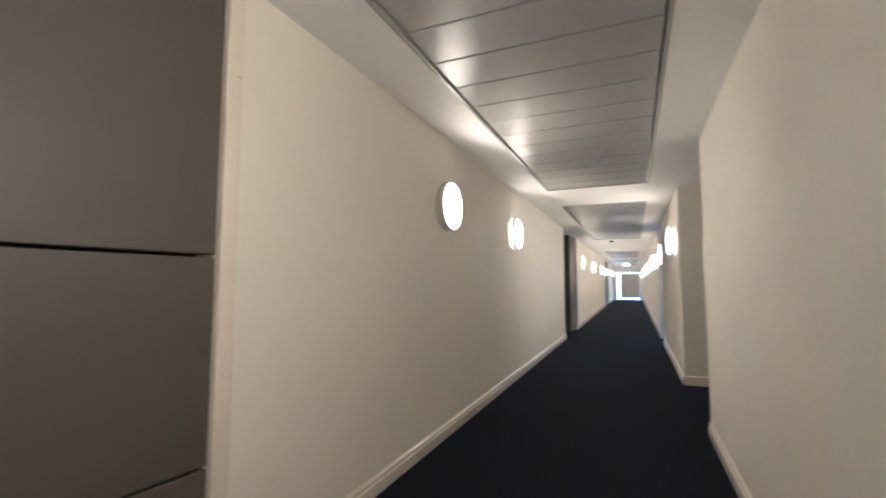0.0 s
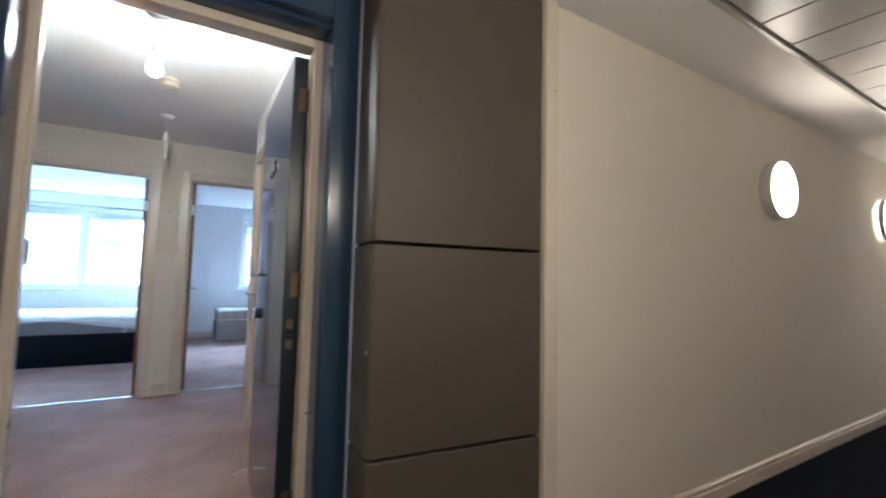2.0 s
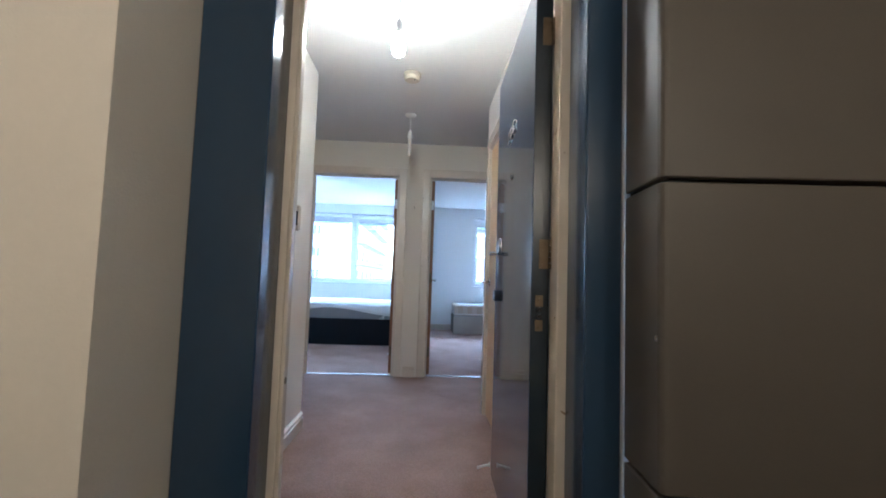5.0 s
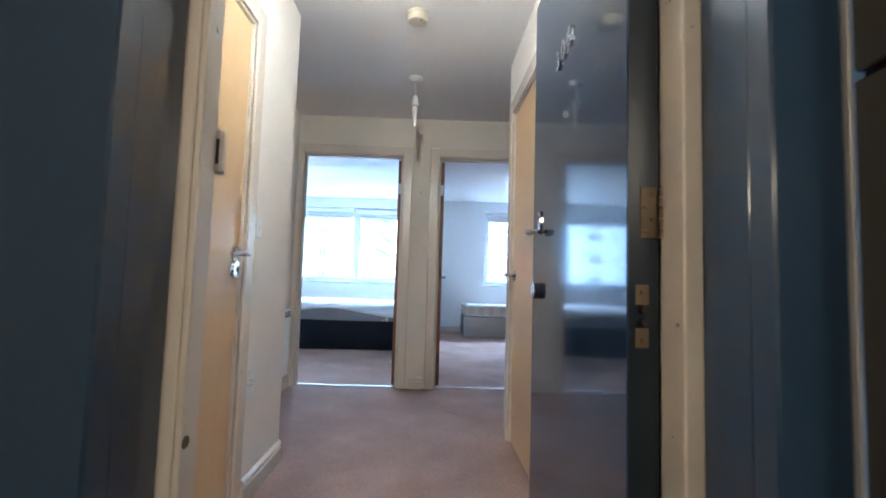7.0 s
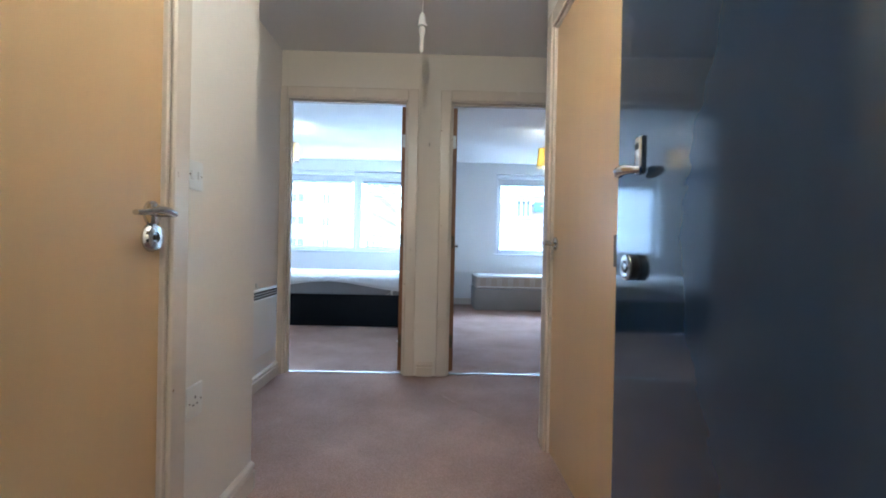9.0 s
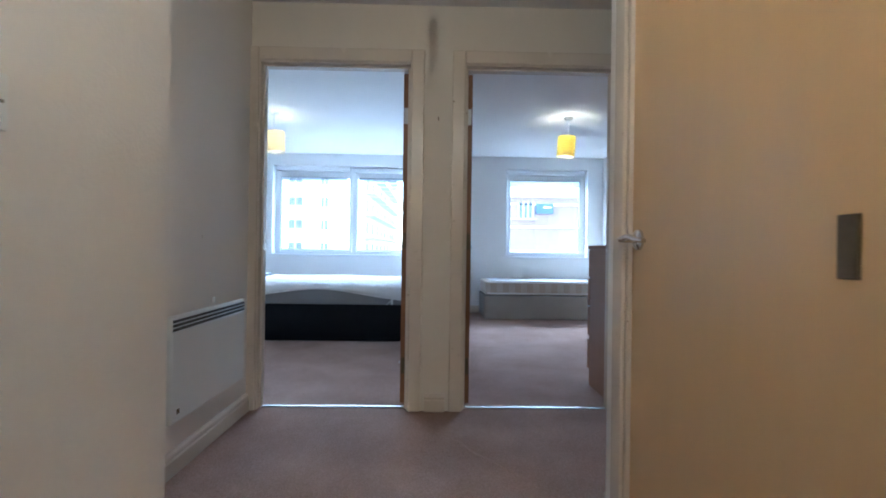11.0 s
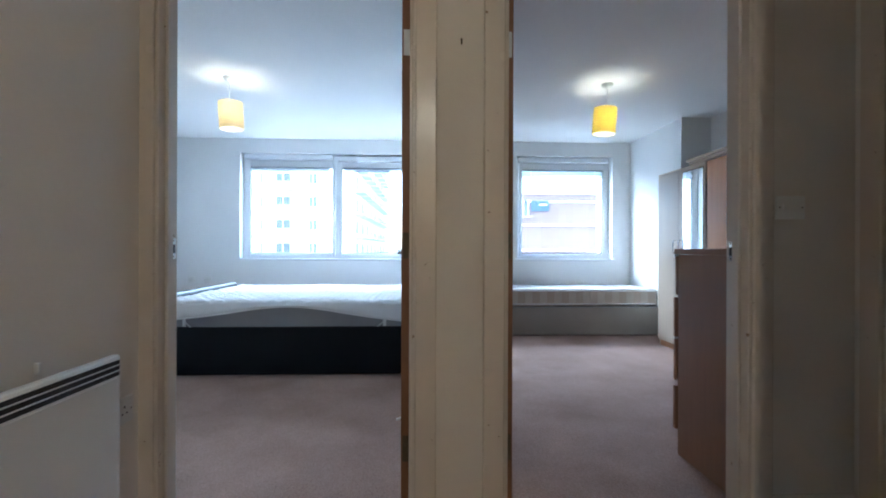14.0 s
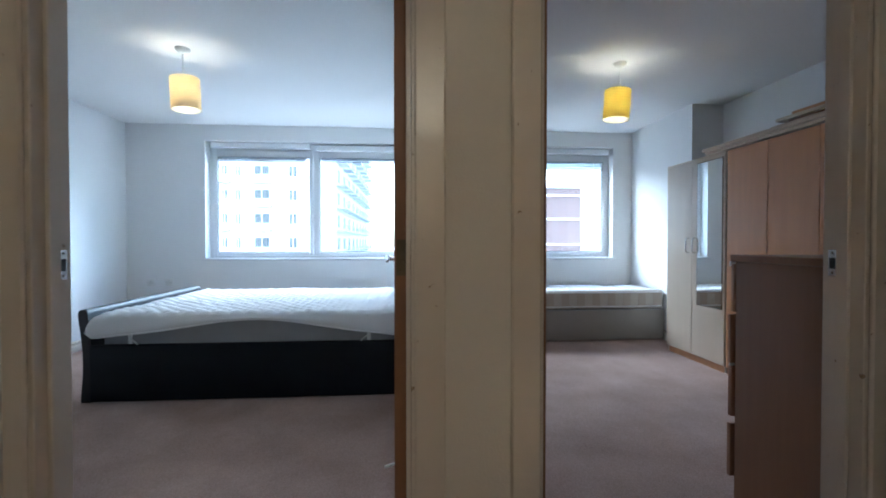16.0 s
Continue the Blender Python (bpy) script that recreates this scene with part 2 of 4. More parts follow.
def tube(points, r, bm=None, seg=10, flat=1.0, up=None):
    """A round bar that follows the points; flat squeezes it along up."""
    bm = bm or bmesh.new()
    pts = [Vector(p) for p in points]
    rings = []
    for i, p in enumerate(pts):
        d = (pts[min(i + 1, len(pts) - 1)] - pts[max(i - 1, 0)]).normalized()
        u = Vector(up) if up else (Vector((0, 0, 1)) if abs(d.z) < 0.9 else Vector((1, 0, 0)))
        a = d.cross(u).normalized()
        b = a.cross(d).normalized()
        rad = r[i] if isinstance(r, (list, tuple)) else r
        rings.append([bm.verts.new(p + a * math.cos(k * math.tau / seg) * rad + b * math.sin(k * math.tau / seg) * rad * flat) for k in range(seg)])
    for q, w in zip(rings, rings[1:]):
        for k in range(seg):
            bm.faces.new((q[k], q[(k + 1) % seg], w[(k + 1) % seg], w[k]))
    bm.faces.new(rings[0])
    bm.faces.new(rings[-1][::-1])
    return bm


def lathe(profile, centre, axis=(0, 0, 1), seg=32, bm=None):
    """Turns (radius, height) pairs round an axis through centre."""
    bm = bm or bmesh.new()
    turn = Vector((0, 0, 1)).rotation_difference(Vector(axis)).to_matrix()
    c = Vector(centre)
    rings = []
    for r, h in profile:
        if r < 1e-6:
            rings.append([bm.verts.new(c + turn @ Vector((0, 0, h)))])
        else:
            rings.append([bm.verts.new(c + turn @ Vector((r * math.cos(k * math.tau / seg), r * math.sin(k * math.tau / seg), h))) for k in range(seg)])
    for q, w in zip(rings, rings[1:]):
        for k in range(seg):
            a = [q[k % len(q)], q[(k + 1) % len(q)], w[(k + 1) % len(w)], w[k % len(w)]]
            a = list(dict.fromkeys(a))
            if len(a) > 2:
                bm.faces.new(a)
    return bm


def sweep(profile, start, end, out, bm=None):
    """Runs a (out, up) profile straight from start to end: skirtings and architraves. out: the way it stands proud; up is found from it."""
    bm = bm or bmesh.new()
    a, b, o = Vector(start), Vector(end), Vector(out)
    up = o.cross(b - a).normalized()
    if up.z < -0.5:
        up = -up
    ra = [bm.verts.new(a + o * p + up * q) for p, q in profile]
    rb = [bm.verts.new(b + o * p + up * q) for p, q in profile]
    n = len(profile)
    for k in range(n):
        bm.faces.new((ra[k], ra[(k + 1) % n], rb[(k + 1) % n], rb[k]))
    bm.faces.new(ra)
    bm.faces.new(rb[::-1])
    return bm


SKIRT = [(0, 0), (0.019, 0), (0.019, 0.066), (0.010, 0.071), (0.010, 0.077), (0.016, 0.082), (0.015, 0.092), (0.006, 0.102), (0, 0.104)]


def skirting(runs, material=GLOSSW, label="cream gloss skirting board along the wall"):
    """runs: (start, end, out), each on the floor."""
    bm = bmesh.new()
    for a, b, o in runs:
        a, b = Vector((*a, 0)), Vector((*b, 0))
        ox = Vector((*o, 0))
        if ox.cross(b - a).z < 0:
            a, b = b, a
        sweep(SKIRT, a, b, ox, bm)
    return lone("baseboard", bm, material, label, "skirting board", "structure")


def wall_x(name, x0, x1, y0, y1, z1, holes=(), material=WALL, label="painted plaster wall", z0=0.0):
    """A wall that runs along y, x0 to x1 thick, with holes (y0, y1, z0, z1) through it, in rising y."""
    bm = bmesh.new()
    y = y0
    for a, b, c, d in holes:
        if a > y:
            box(x0, x1, y, a, z0, z1, bm=bm)
        if c > z0:
            box(x0, x1, a, b, z0, c, bm=bm)
        if d < z1:
            box(x0, x1, a, b, d, z1, bm=bm)
        y = b
    if y1 > y:
        box(x0, x1, y, y1, z0, z1, bm=bm)
    bmesh.ops.remove_doubles(bm, verts=bm.verts, dist=1e-5)
    return lone(name, bm, material, label, "wall", "structure")


def wall_y(name, y0, y1, x0, x1, z1, holes=(), material=WALL, label="painted plaster wall", z0=0.0):
    bm = bmesh.new()
    x = x0
    for a, b, c, d in holes:
        if a > x:
            box(x, a, y0, y1, z0, z1, bm=bm)
        if c > z0:
            box(a, b, y0, y1, z0, c, bm=bm)
        if d < z1:
            box(a, b, y0, y1, d, z1, bm=bm)
        x = b
    if x1 > x:
        box(x, x1, y0, y1, z0, z1, bm=bm)
    bmesh.ops.remove_doubles(bm, verts=bm.verts, dist=1e-5)
    return lone(name, bm, material, label, "wall", "structure")


# ---- the plan ----
CX = -1.26            # corridor wall, flat side
RX = 0.62             # corridor wall, far side
CH = 2.35             # corridor ceiling
H = 2.43              # flat ceiling
DX0, DX1 = -5.03, -4.915   # wall with the two bedroom doors
D1 = (-1.377, -0.425)      # rough openings of the bedroom doors
D2 = (-0.150, 0.812)
DTOP = 2.105
HL, HL2 = -0.95, -1.40     # hall walls
HR = 0.33
WX = -9.13            # inside face of the window wall
R1 = -3.69            # bedroom walls
R2A, R2B = 2.333, 2.66
PY = (-0.345, -0.245)
CEND = 33.0
RX2 = 0.61            # far side beyond the alcove


def structure():
    # floors
    lone("floor_corridor", box(-1.63, 2.4, -4.0, CEND + 2, -0.12, 0.0), NAVY, "dark navy contract carpet of the corridor", "carpet", "structure")
    bm = bmesh.new()
    box(-9.6, -1.66, -3.9, 2.9, -0.12, 0.0, bm=bm)
    lone("floor_flat", bm, MAUVE, "dusty mauve cut-pile carpet with worn patches", "carpet", "structure")
    lone("threshold", box(-1.66, -1.56, -0.812, 0.385, -0.12, 0.004), ALU, "metal threshold strip under the flat door", "threshold", "structure")
    # ceilings of the flat
    lone("ceiling_flat", box(-9.45, -1.60, -3.9, 2.9, H, H + 0.15), CEIL, "white painted plaster ceiling of the flat", "ceiling", "structure")
    # corridor ceiling: plain margins and a run of metal trays between them
    bm = bmesh.new()
    x0, x1 = -0.885, 0.295
    bays = [(-3.033, 5.58), (6.85, 12.6), (17.4, 22.0), (23.6, 27.6), (28.6, 32.4)]
    for u0, u1 in ((-1.66, x0), (x1, 2.3)):
        box(u0, u1, -4.0, CEND + 2, CH, CH + 0.15, bm=bm)
    for a, b in zip([-4.0] + [b for _, b in bays], [a for a, _ in bays] + [CEND + 2]):
        box(x0, x1, a, b, CH, CH + 0.15, bm=bm)
    lone("ceiling_corridor", bm, CEIL, "white plaster margins of the corridor ceiling", "ceiling", "structure")
    bm = bmesh.new()
    for a, b in bays:
        n = max(2, round((b - a) / 0.319))
        step, c = (b - a) / n, CH
        for k in range(n):
            box(x0 + 0.03, x1 - 0.03, a + k * step + 0.004, a + (k + 1) * step - 0.004, c + 0.012, c + 0.05, 0.004, bm)
        box(x0, x1, a, b, c + 0.055, c + 0.08, bm=bm)
        for u0, u1, v0, v1 in ((x0, x0 + 0.022, a, b), (x1 - 0.022, x1, a, b), (x0, x1, a, a + 0.003), (x0, x1, b - 0.003, b)):
            box(u0, u1, v0, v1, c - 0.004, c + 0.03, bm=bm)
    lone("ceiling_trays", bm, CPANEL, "pale grey metal ceiling trays laid crosswise in a frame", "ceiling panel", "structure")
    # corridor walls
    t = -1.56
    wall_x("wall_corridor_flat_side", t, CX, 1.168, 9.62, CH, label="cream painted corridor wall with round lamps")
    wall_x("wall_corridor_before_flat", t, CX, -4.0, -0.812, CH, label="cream painted corridor wall beside the flat entrance")
    wall_x("wall_corridor_beyond", t, CX, 11.77, 24.0, CH, label="cream painted corridor wall with round lamps")
    wall_x("wall_corridor_beyond_2", t, CX, 26.37, CEND + 2, CH, label="cream painted corridor wall with round lamps")
    wall_x("wall_niche_back", t - 0.14, t, 9.5, 11.85, CH, label="dark end of a door niche")
    wall_x("wall_niche_back_2", t - 0.14, t, 23.9, 26.45, CH, label="dark end of a door niche")
    wall_x("wall_corridor_far_side", RX, RX + 0.2, -4.0, 4.03, CH, label="cream painted corridor wall")
    wall_x("wall_corridor_far_side_2", RX2, RX2 + 0.2, 5.90, 9.6, CH, label="cream painted corridor wall with round lamps")
    wall_x("wall_corridor_far_side_3", RX2, RX2 + 0.2, 10.6, CEND + 2, CH, label="cream painted corridor wall with round lamps")
    wall_x("wall_alcove_back", 1.75, 1.9, 3.8, 6.1, CH, label="cream painted back of the lift alcove")
    wall_y("wall_alcove_side", 5.90, 6.04, RX2 + 0.2, 1.75, CH, label="cream painted side of the alcove")
    wall_y("wall_alcove_side_2", 3.90, 4.03, RX + 0.2, 1.75, CH, label="cream painted side of the alcove")
    wall_x("wall_alcove_far", 1.0, 1.1, 9.5, 10.7, CH, label="door niche in the corridor wall")
    wall_y("wall_corridor_behind", -4.15, -4.0, -1.66, 2.3, CH, label="cream painted end of the corridor")
    wall_y("wall_corridor_end", CEND, CEND + 0.15, CX, RX2, CH, holes=[(-1.05, 0.45, 0.0, 1.95)], label="end wall round the lobby doorway")
    # entrance reveal, flat side of the recess, and the lintel over it
    bm = bmesh.new()
    pts = [(-1.236, -0.8125), (-1.62, -0.8125), (-1.62, -0.98), (-1.236, -0.98)]
    lo, hi = ([bm.verts.new((x, y, z)) for x, y in pts] for z in (0.0, CH))
    for k in range(len(pts)):
        bm.faces.new((lo[k], lo[(k + 1) % len(pts)], hi[(k + 1) % len(pts)], hi[k]))
    bm.faces.new(lo)
    bm.faces.new(hi[::-1])
    lone("wall_reveal", bm, WALL, "cream painted reveal beside the flat entrance", "wall", "structure")
    # wall between corridor and flat
    wall_x("wall_flat_front", -1.75, -1.60, -1.25, 0.60, H + 0.1, holes=[(-0.655, 0.315, 0.0, 2.15)], material=ROOM, label="wall round the flat entrance door")
    # hall
    wall_y("wall_hall_left", HL - 0.12, HL, -3.37, -1.75, H, holes=[(-2.812, -1.97, 0.0, 2.06)], material=HALLW, label="white painted hall wall with a cupboard door")
    wall_x("wall_hall_return", -3.37, -3.25, HL2, HL - 0.12, H, material=HALLW, label="white painted corner of the hall")
    wall_y("wall_hall_heater", HL2 - 0.1, HL2, DX1, -3.25, H, material=HALLW, label="white painted hall wall behind the heater")
    wall_y("wall_hall_right", HR, HR + 0.12, -3.855, -1.75, H, holes=[(-3.722, -2.84, 0.0, 2.07)], material=HALLW, label="white painted hall wall with a cream door")
    wall_x("wall_alcove_return", -3.855, -3.74, HR + 0.12, 1.19, H, material=HALLW, label="white painted corner of the hall")
    wall_y("wall_hall_end", 1.19, 1.31, DX1, -3.75, H, holes=[(-4.83, -3.97, 0.0, 2.06)], material=HALLW, label="white painted wall round an open doorway")
    wall_x("wall_bedrooms", DX0, DX1, R1, R2B, H, holes=[(*D1, 0, DTOP), (*D2, 0, DTOP)], material=WALL, label="white painted wall round the two bedroom doors")
    # room behind the hall end doorway, cupboards behind the closed doors
    wall_x("wall_behind_hall", -3.3, -3.2, 1.31, 2.9, H, label="plain wall beyond the open doorway")
    # bedrooms
    wall_y("wall_bedroom_left", R1 - 0.15, R1, -9.45, DX1, H, material=ROOM, label="white painted bedroom side wall")
    wall_y("wall_partition", PY[0], PY[1], WX, DX0, H, material=ROOM, label="white painted partition between the bedrooms")
    wall_y("wall_bedroom_right", R2B, R2B + 0.15, -7.955, -3.2, H, material=ROOM, label="white painted bedroom side wall")
    wall_y("wall_pier", R2A, R2B + 0.15, -9.45, -7.955, H, material=ROOM, label="white painted pier beside the window")
    wall_x("wall_windows", WX - 0.28, WX, R1, R2A, H, holes=[(-2.815, -0.44, 0.875, 2.245), (0.80, 2.09, 0.875, 2.245)], material=ROOM,
           label="white painted window wall")
    wall_x("wall_facade_above", WX - 0.28, WX - 0.02, R1 - 0.15, R2B + 0.15, H + 0.6, z0=H, material=RENDERW, label="outer wall above the windows")
    # skirtings
    skirting([((CX, 1.168), (CX, 9.62), (1, 0)), ((CX, 11.77), (CX, 24.0), (1, 0)), ((CX, -4.0), (CX, -0.812), (1, 0)), ((CX, 26.37), (CX, CEND), (1, 0))])
    skirting([((RX, -4.0), (RX, 4.03), (-1, 0)), ((RX2, 5.90), (RX2, 9.6), (-1, 0)), ((RX2, 10.6), (RX2, CEND), (-1, 0)),
              ((RX2, 5.90), (1.75, 5.90), (0, -1))])
    skirting([((-3.37, HL), (-2.90, HL), (0, 1)), ((-3.37, HL2), (-3.37, HL), (-1, 0)), ((DX1, HL2), (-3.37, HL2), (0, 1))])
    skirting([((DX1, -0.348), (DX1, -0.228), (1, 0)), ((DX1, 0.845), (DX1, 1.19), (1, 0)), ((-3.855, HR), (-3.855, 1.19), (-1, 0))])
    skirting([((WX, R1), (WX, PY[0]), (1, 0)), ((DX0, R1), (WX, R1), (0, 1)), ((WX, PY[1]), (WX, R2A), (1, 0)), ((WX, R2A), (-7.955, R2A), (0, -1)),
              ((WX, PY[0]), (DX0 - 0.9, PY[0]), (0, -1)), ((WX, PY[1]), (DX0 - 0.9, PY[1]), (0, 1))], label="white skirting board round the bedrooms")


structure()


def carpet_ripple(points, r):
    """A low ridge where the carpet has rucked up."""
    pts = [(x, y, -0.004) for x, y in points]
    n = len(pts)
    bm = tube(pts, [r * math.sin(math.pi * (i + 0.4) / (n - 0.2)) + 0.001 for i in range(n)], seg=10, flat=0.9)
    return lone("carpet_ripple", bm, MAUVE, "low ridge in the worn mauve carpet", "carpet ripple", "structure", smooth=True)


carpet_ripple([(-4.30, -0.02), (-4.22, 0.03), (-4.15, 0.10), (-4.05, 0.15)], 0.010)
carpet_ripple([(-4.62, -0.30), (-4.50, -0.16), (-4.38, -0.10), (-4.28, 0.00)], 0.008)
carpet_ripple([(-3.70, -0.62), (-3.66, -0.50), (-3.58, -0.44), (-3.52, -0.36)], 0.007)
carpet_ripple([(-4.10, -1.05), (-4.00, -0.98), (-3.86, -0.97), (-3.76, -0.90)], 0.007)


# ---- doors and frames ----
def slab(axis, a0, a1, b0, b1, z0, z1, bev=0.0, bm=None):
    """A box given along a wall: a is the way through it, b along it. axis 'x': a is x; 'y': a is y."""
    return box(a0, a1, b0, b1, z0, z1, bev, bm) if axis == 'x' else box(b0, b1, a0, a1, z0, z1, bev, bm)


def door_frame(axis, a0, a1, b0, b1, top, faces, label, material=GLOSSW, lining=0.032, stop=None, arch=0.078):
    """Lining, stops and moulded architraves round a hole b0..b1 in a wall a0..a1. faces: the sides with architraves."""
    mid = (a0 + a1) / 2
    at = (mid, (b0 + b1) / 2, 0) if axis == 'x' else ((b0 + b1) / 2, mid, 0)
    f = thing("door_frame", at, label, "door frame", kind="structure")
    e = 0.002
    part("jamb", slab(axis, a0 - e, a1 + e, b0 - e, b0 + lining, 0, top, 0.002), material, f)
    part("jamb", slab(axis, a0 - e, a1 + e, b1 - lining, b1 + e, 0, top, 0.002), material, f)
    part("head", slab(axis, a0 - e, a1 + e, b0 + lining + 0.001, b1 - lining - 0.001, top - lining, top + e, 0.002), material, f)
    if stop is not None:
        for u, v, w, z in ((b0 + lining + 0.001, b0 + lining + 0.013, 0, top - lining), (b1 - lining - 0.013, b1 - lining - 0.001, 0, top - lining)):
            part("stop", slab(axis, stop, stop + 0.035, u, v, w, z - 0.002, 0.002), material, f)
        part("stop", slab(axis, stop, stop + 0.035, b0 + lining + 0.015, b1 - lining - 0.015, top - lining - 0.013, top - lining - 0.001, 0.002), material, f)
    for s in faces:
        a = a1 if s > 0 else a0
        i0, i1, it = b0 + lining - 0.008, b1 - lining + 0.008, top - lining + 0.008
        for b, z, o in ((i0, it, -1), (i1, it, 1)):
            part("architrave", slab(axis, *sorted((a + s * 0.003, a + s * 0.018)), *sorted((b, b + o * arch)), 0, z + arch, 0.005), material, f)
        part("architrave", slab(axis, *sorted((a + s * 0.003, a + s * 0.0175)), i0 + 0.0005, i1 - 0.0005, it, it + arch, 0.005), material, f)
    return f


def lever(parent, x, y, z, out, along, material=CHROME, length=0.13, escutcheon=False):
    """A curved lever on a round rose. out: the way it stands off the door; along: the way the lever points."""
    o, a = Vector(out), Vector(along)
    c = Vector((x, y, z))
    h = part("handle", lathe([(0, 0.011), (0.024, 0.011), (0.032, 0.007), (0.033, 0), (0, 0)], c, o, 28), material, parent, "chrome lever handle", True)
    part("spindle", tube([c, c + o * 0.052], 0.0095, seg=12), material, h, smooth=True)
    pts = [c + o * 0.050 - a * 0.012, c + o * 0.052 + a * 0.02 + Vector((0, 0, 0.006)), c + o * 0.051 + a * 0.05 + Vector((0, 0, 0.007)),
           c + o * 0.049 + a * 0.08 + Vector((0, 0, -0.001)), c + o * 0.048 + a * length + Vector((0, 0, -0.006))]
    part("grip", tube(pts, [0.012, 0.013, 0.011, 0.010, 0.008], seg=14, flat=0.8), material, h, smooth=True)
    if escutcheon:
        d = c - Vector((0, 0, 0.062))
        k = part("escutcheon", lathe([(0, 0.012), (0.013, 0.012), (0.014, 0.015), (0.031, 0.014), (0.038, 0.004), (0.038, 0), (0, 0)], d, o, 28), material, parent, "chrome keyhole escutcheon", True)
        part("cylinder", lathe([(0, 0.016), (0.007, 0.016), (0.008, 0), (0, 0)], d, o, 16), STEEL, k, smooth=True)
    return h


def hinge(parent, x, y, z, leafdir, material=STEEL, h=0.10):
    """A butt hinge: a plate let into the door's edge, its knuckles and screws. leafdir: +1 or -1, the way of the plate along y."""
    k = part("hinge", box(x, x + 0.0025, *sorted((y, y + leafdir * 0.032)), z - h / 2, z + h / 2, 0.0008), material, parent, "tarnished steel hinge")
    for i in range(5):
        part("knuckle", tube([(x + 0.004, y - leafdir * 0.007, z - h / 2 + i * h / 5 + 0.001), (x + 0.004, y - leafdir * 0.007, z - h / 2 + (i + 1) * h / 5 - 0.001)], 0.0065, seg=10),
             material, k, smooth=True)
    for i in range(4):
        part("screw", lathe([(0, 0.0018), (0.003, 0.0015), (0.0042, 0), (0, 0)], (x + 0.0025, y + leafdir * (0.010 if i % 2 else 0.023), z - h * 0.36 + i * h * 0.24), (1, 0, 0), 10), material, k)
    return k


def strike(parent, x, y, z, into, along, h=0.076, material=CHROME):
    """A keep plate with its mortise and screws. into: the way the plate faces (+1/-1 along y)."""
    k = part("keep_plate", box(x - 0.013, x + 0.013, *sorted((y, y + into * 0.002)), z - h / 2, z + h / 2, 0.0006), material, parent, "bright steel keep plate")
    part("mortise", box(x - 0.008, x + 0.008, *sorted((y + into * 0.002, y + into * 0.003)), z - 0.017, z + 0.015), BLACK, k)
    for w in (-0.029, 0.029):
        part("screw", lathe([(0, 0.0012), (0.003, 0.001), (0.004, 0), (0, 0)], (x, y + into * 0.002, z + w), (0, into, 0), 10), STEEL, k)
    return k


# bedroom doors, both standing open into their rooms
F1 = door_frame('x', DX0, DX1, *D1, DTOP, (1, -1), "cream gloss frame of the double bedroom door", stop=-4.985)
F2 = door_frame('x', DX0, DX1, *D2, DTOP, (1, -1), "cream gloss frame of the single bedroom door", stop=-4.985)
strike(F1, -5.005, D1[0] + 0.032, 1.005, 1, 0)
strike(F2, -5.005, D2[1] - 0.032, 1.002, -1, 0)
for n, (y0, y1, s) in enumerate(((-0.503, -0.461, -1), (-0.114, -0.072, 1)), 1):
    d = thing("door_%d" % n, (-5.03, (y0 + y1) / 2, 0), "open brown veneered bedroom door with steel hinges", "door", kind="structure")
    leaf = part("leaf", box(-5.835, -5.032, y0, y1, 0.008, 2.066, 0.002), OAK, d)
    side = y0 if s < 0 else y1
    lever(d, -5.775, side, 0.99, (0, s, 0), (1, 0, 0))
    lever(d, -5.775, y1 if s < 0 else y0, 0.99, (0, -s, 0), (1, 0, 0))
    part("latch_plate", box(-5.837, -5.8345, (y0 + y1) / 2 - 0.011, (y0 + y1) / 2 + 0.011, 0.93, 1.05, 0.0005), STEEL, d)
    jy = y1 if s < 0 else y0
    for z in (1.80, 1.02, 0.24):
        hinge(d, -5.032, jy + s * 0.004 if s < 0 else jy + 0.004, z, -1 if s < 0 else 1, STEEL if z < 1.5 else UPVC)
lone("threshold_strip", box(-4.990, -4.960, D1[0] + 0.034, D1[1] - 0.034, 0.0, 0.007, 0.002), ALU, "bright metal carpet bar in the doorway", "threshold strip", "structure")
lone("threshold_strip", box(-4.990, -4.960, D2[0] + 0.034, D2[1] - 0.034, 0.0, 0.007, 0.002), ALU, "bright metal carpet bar in the doorway", "threshold strip", "structure")

# cream doors off the hall
door_frame('y', HL - 0.12, HL, -2.812, -1.97, 2.06, (1,), "cream gloss frame of the cupboard door")
d = thing("door_3", (-2.40, HL - 0.03, 0), "closed cream veneered cupboard door with chrome lever", "door", kind="structure")
part("leaf", box(-2.778, -2.005, HL - 0.052, HL - 0.010, 0.008, 2.022, 0.0015), ASH, d)
lever(d, -2.740, HL - 0.010, 1.052, (0, 1, 0), (1, 0, 0), escutcheon=True)
door_frame('y', HR, HR + 0.12, -3.722, -2.84, 2.07, (-1,), "cream gloss frame of the closed hall door")
d = thing("door_4", (-3.28, HR + 0.03, 0), "closed cream veneered hall door with chrome lever", "door", kind="structure")
part("leaf", box(-3.687, -2.875, HR + 0.010, HR + 0.052, 0.008, 2.032, 0.0015), ASH, d)
lever(d, -3.642, HR + 0.010, 1.006, (0, -1, 0), (1, 0, 0))
part("pull_plate", box(-2.96, -2.925, HR + 0.003, HR + 0.0095, 0.93, 1.03, 0.001), STEEL, d)
FB = door_frame('y', 1.19, 1.31, -4.83, -3.97, 2.06, (-1,), "cream gloss frame of an open doorway")
part("keep_plate", box(-4.798, -4.796, 1.225, 1.249, 0.965, 1.035), STEEL, FB)

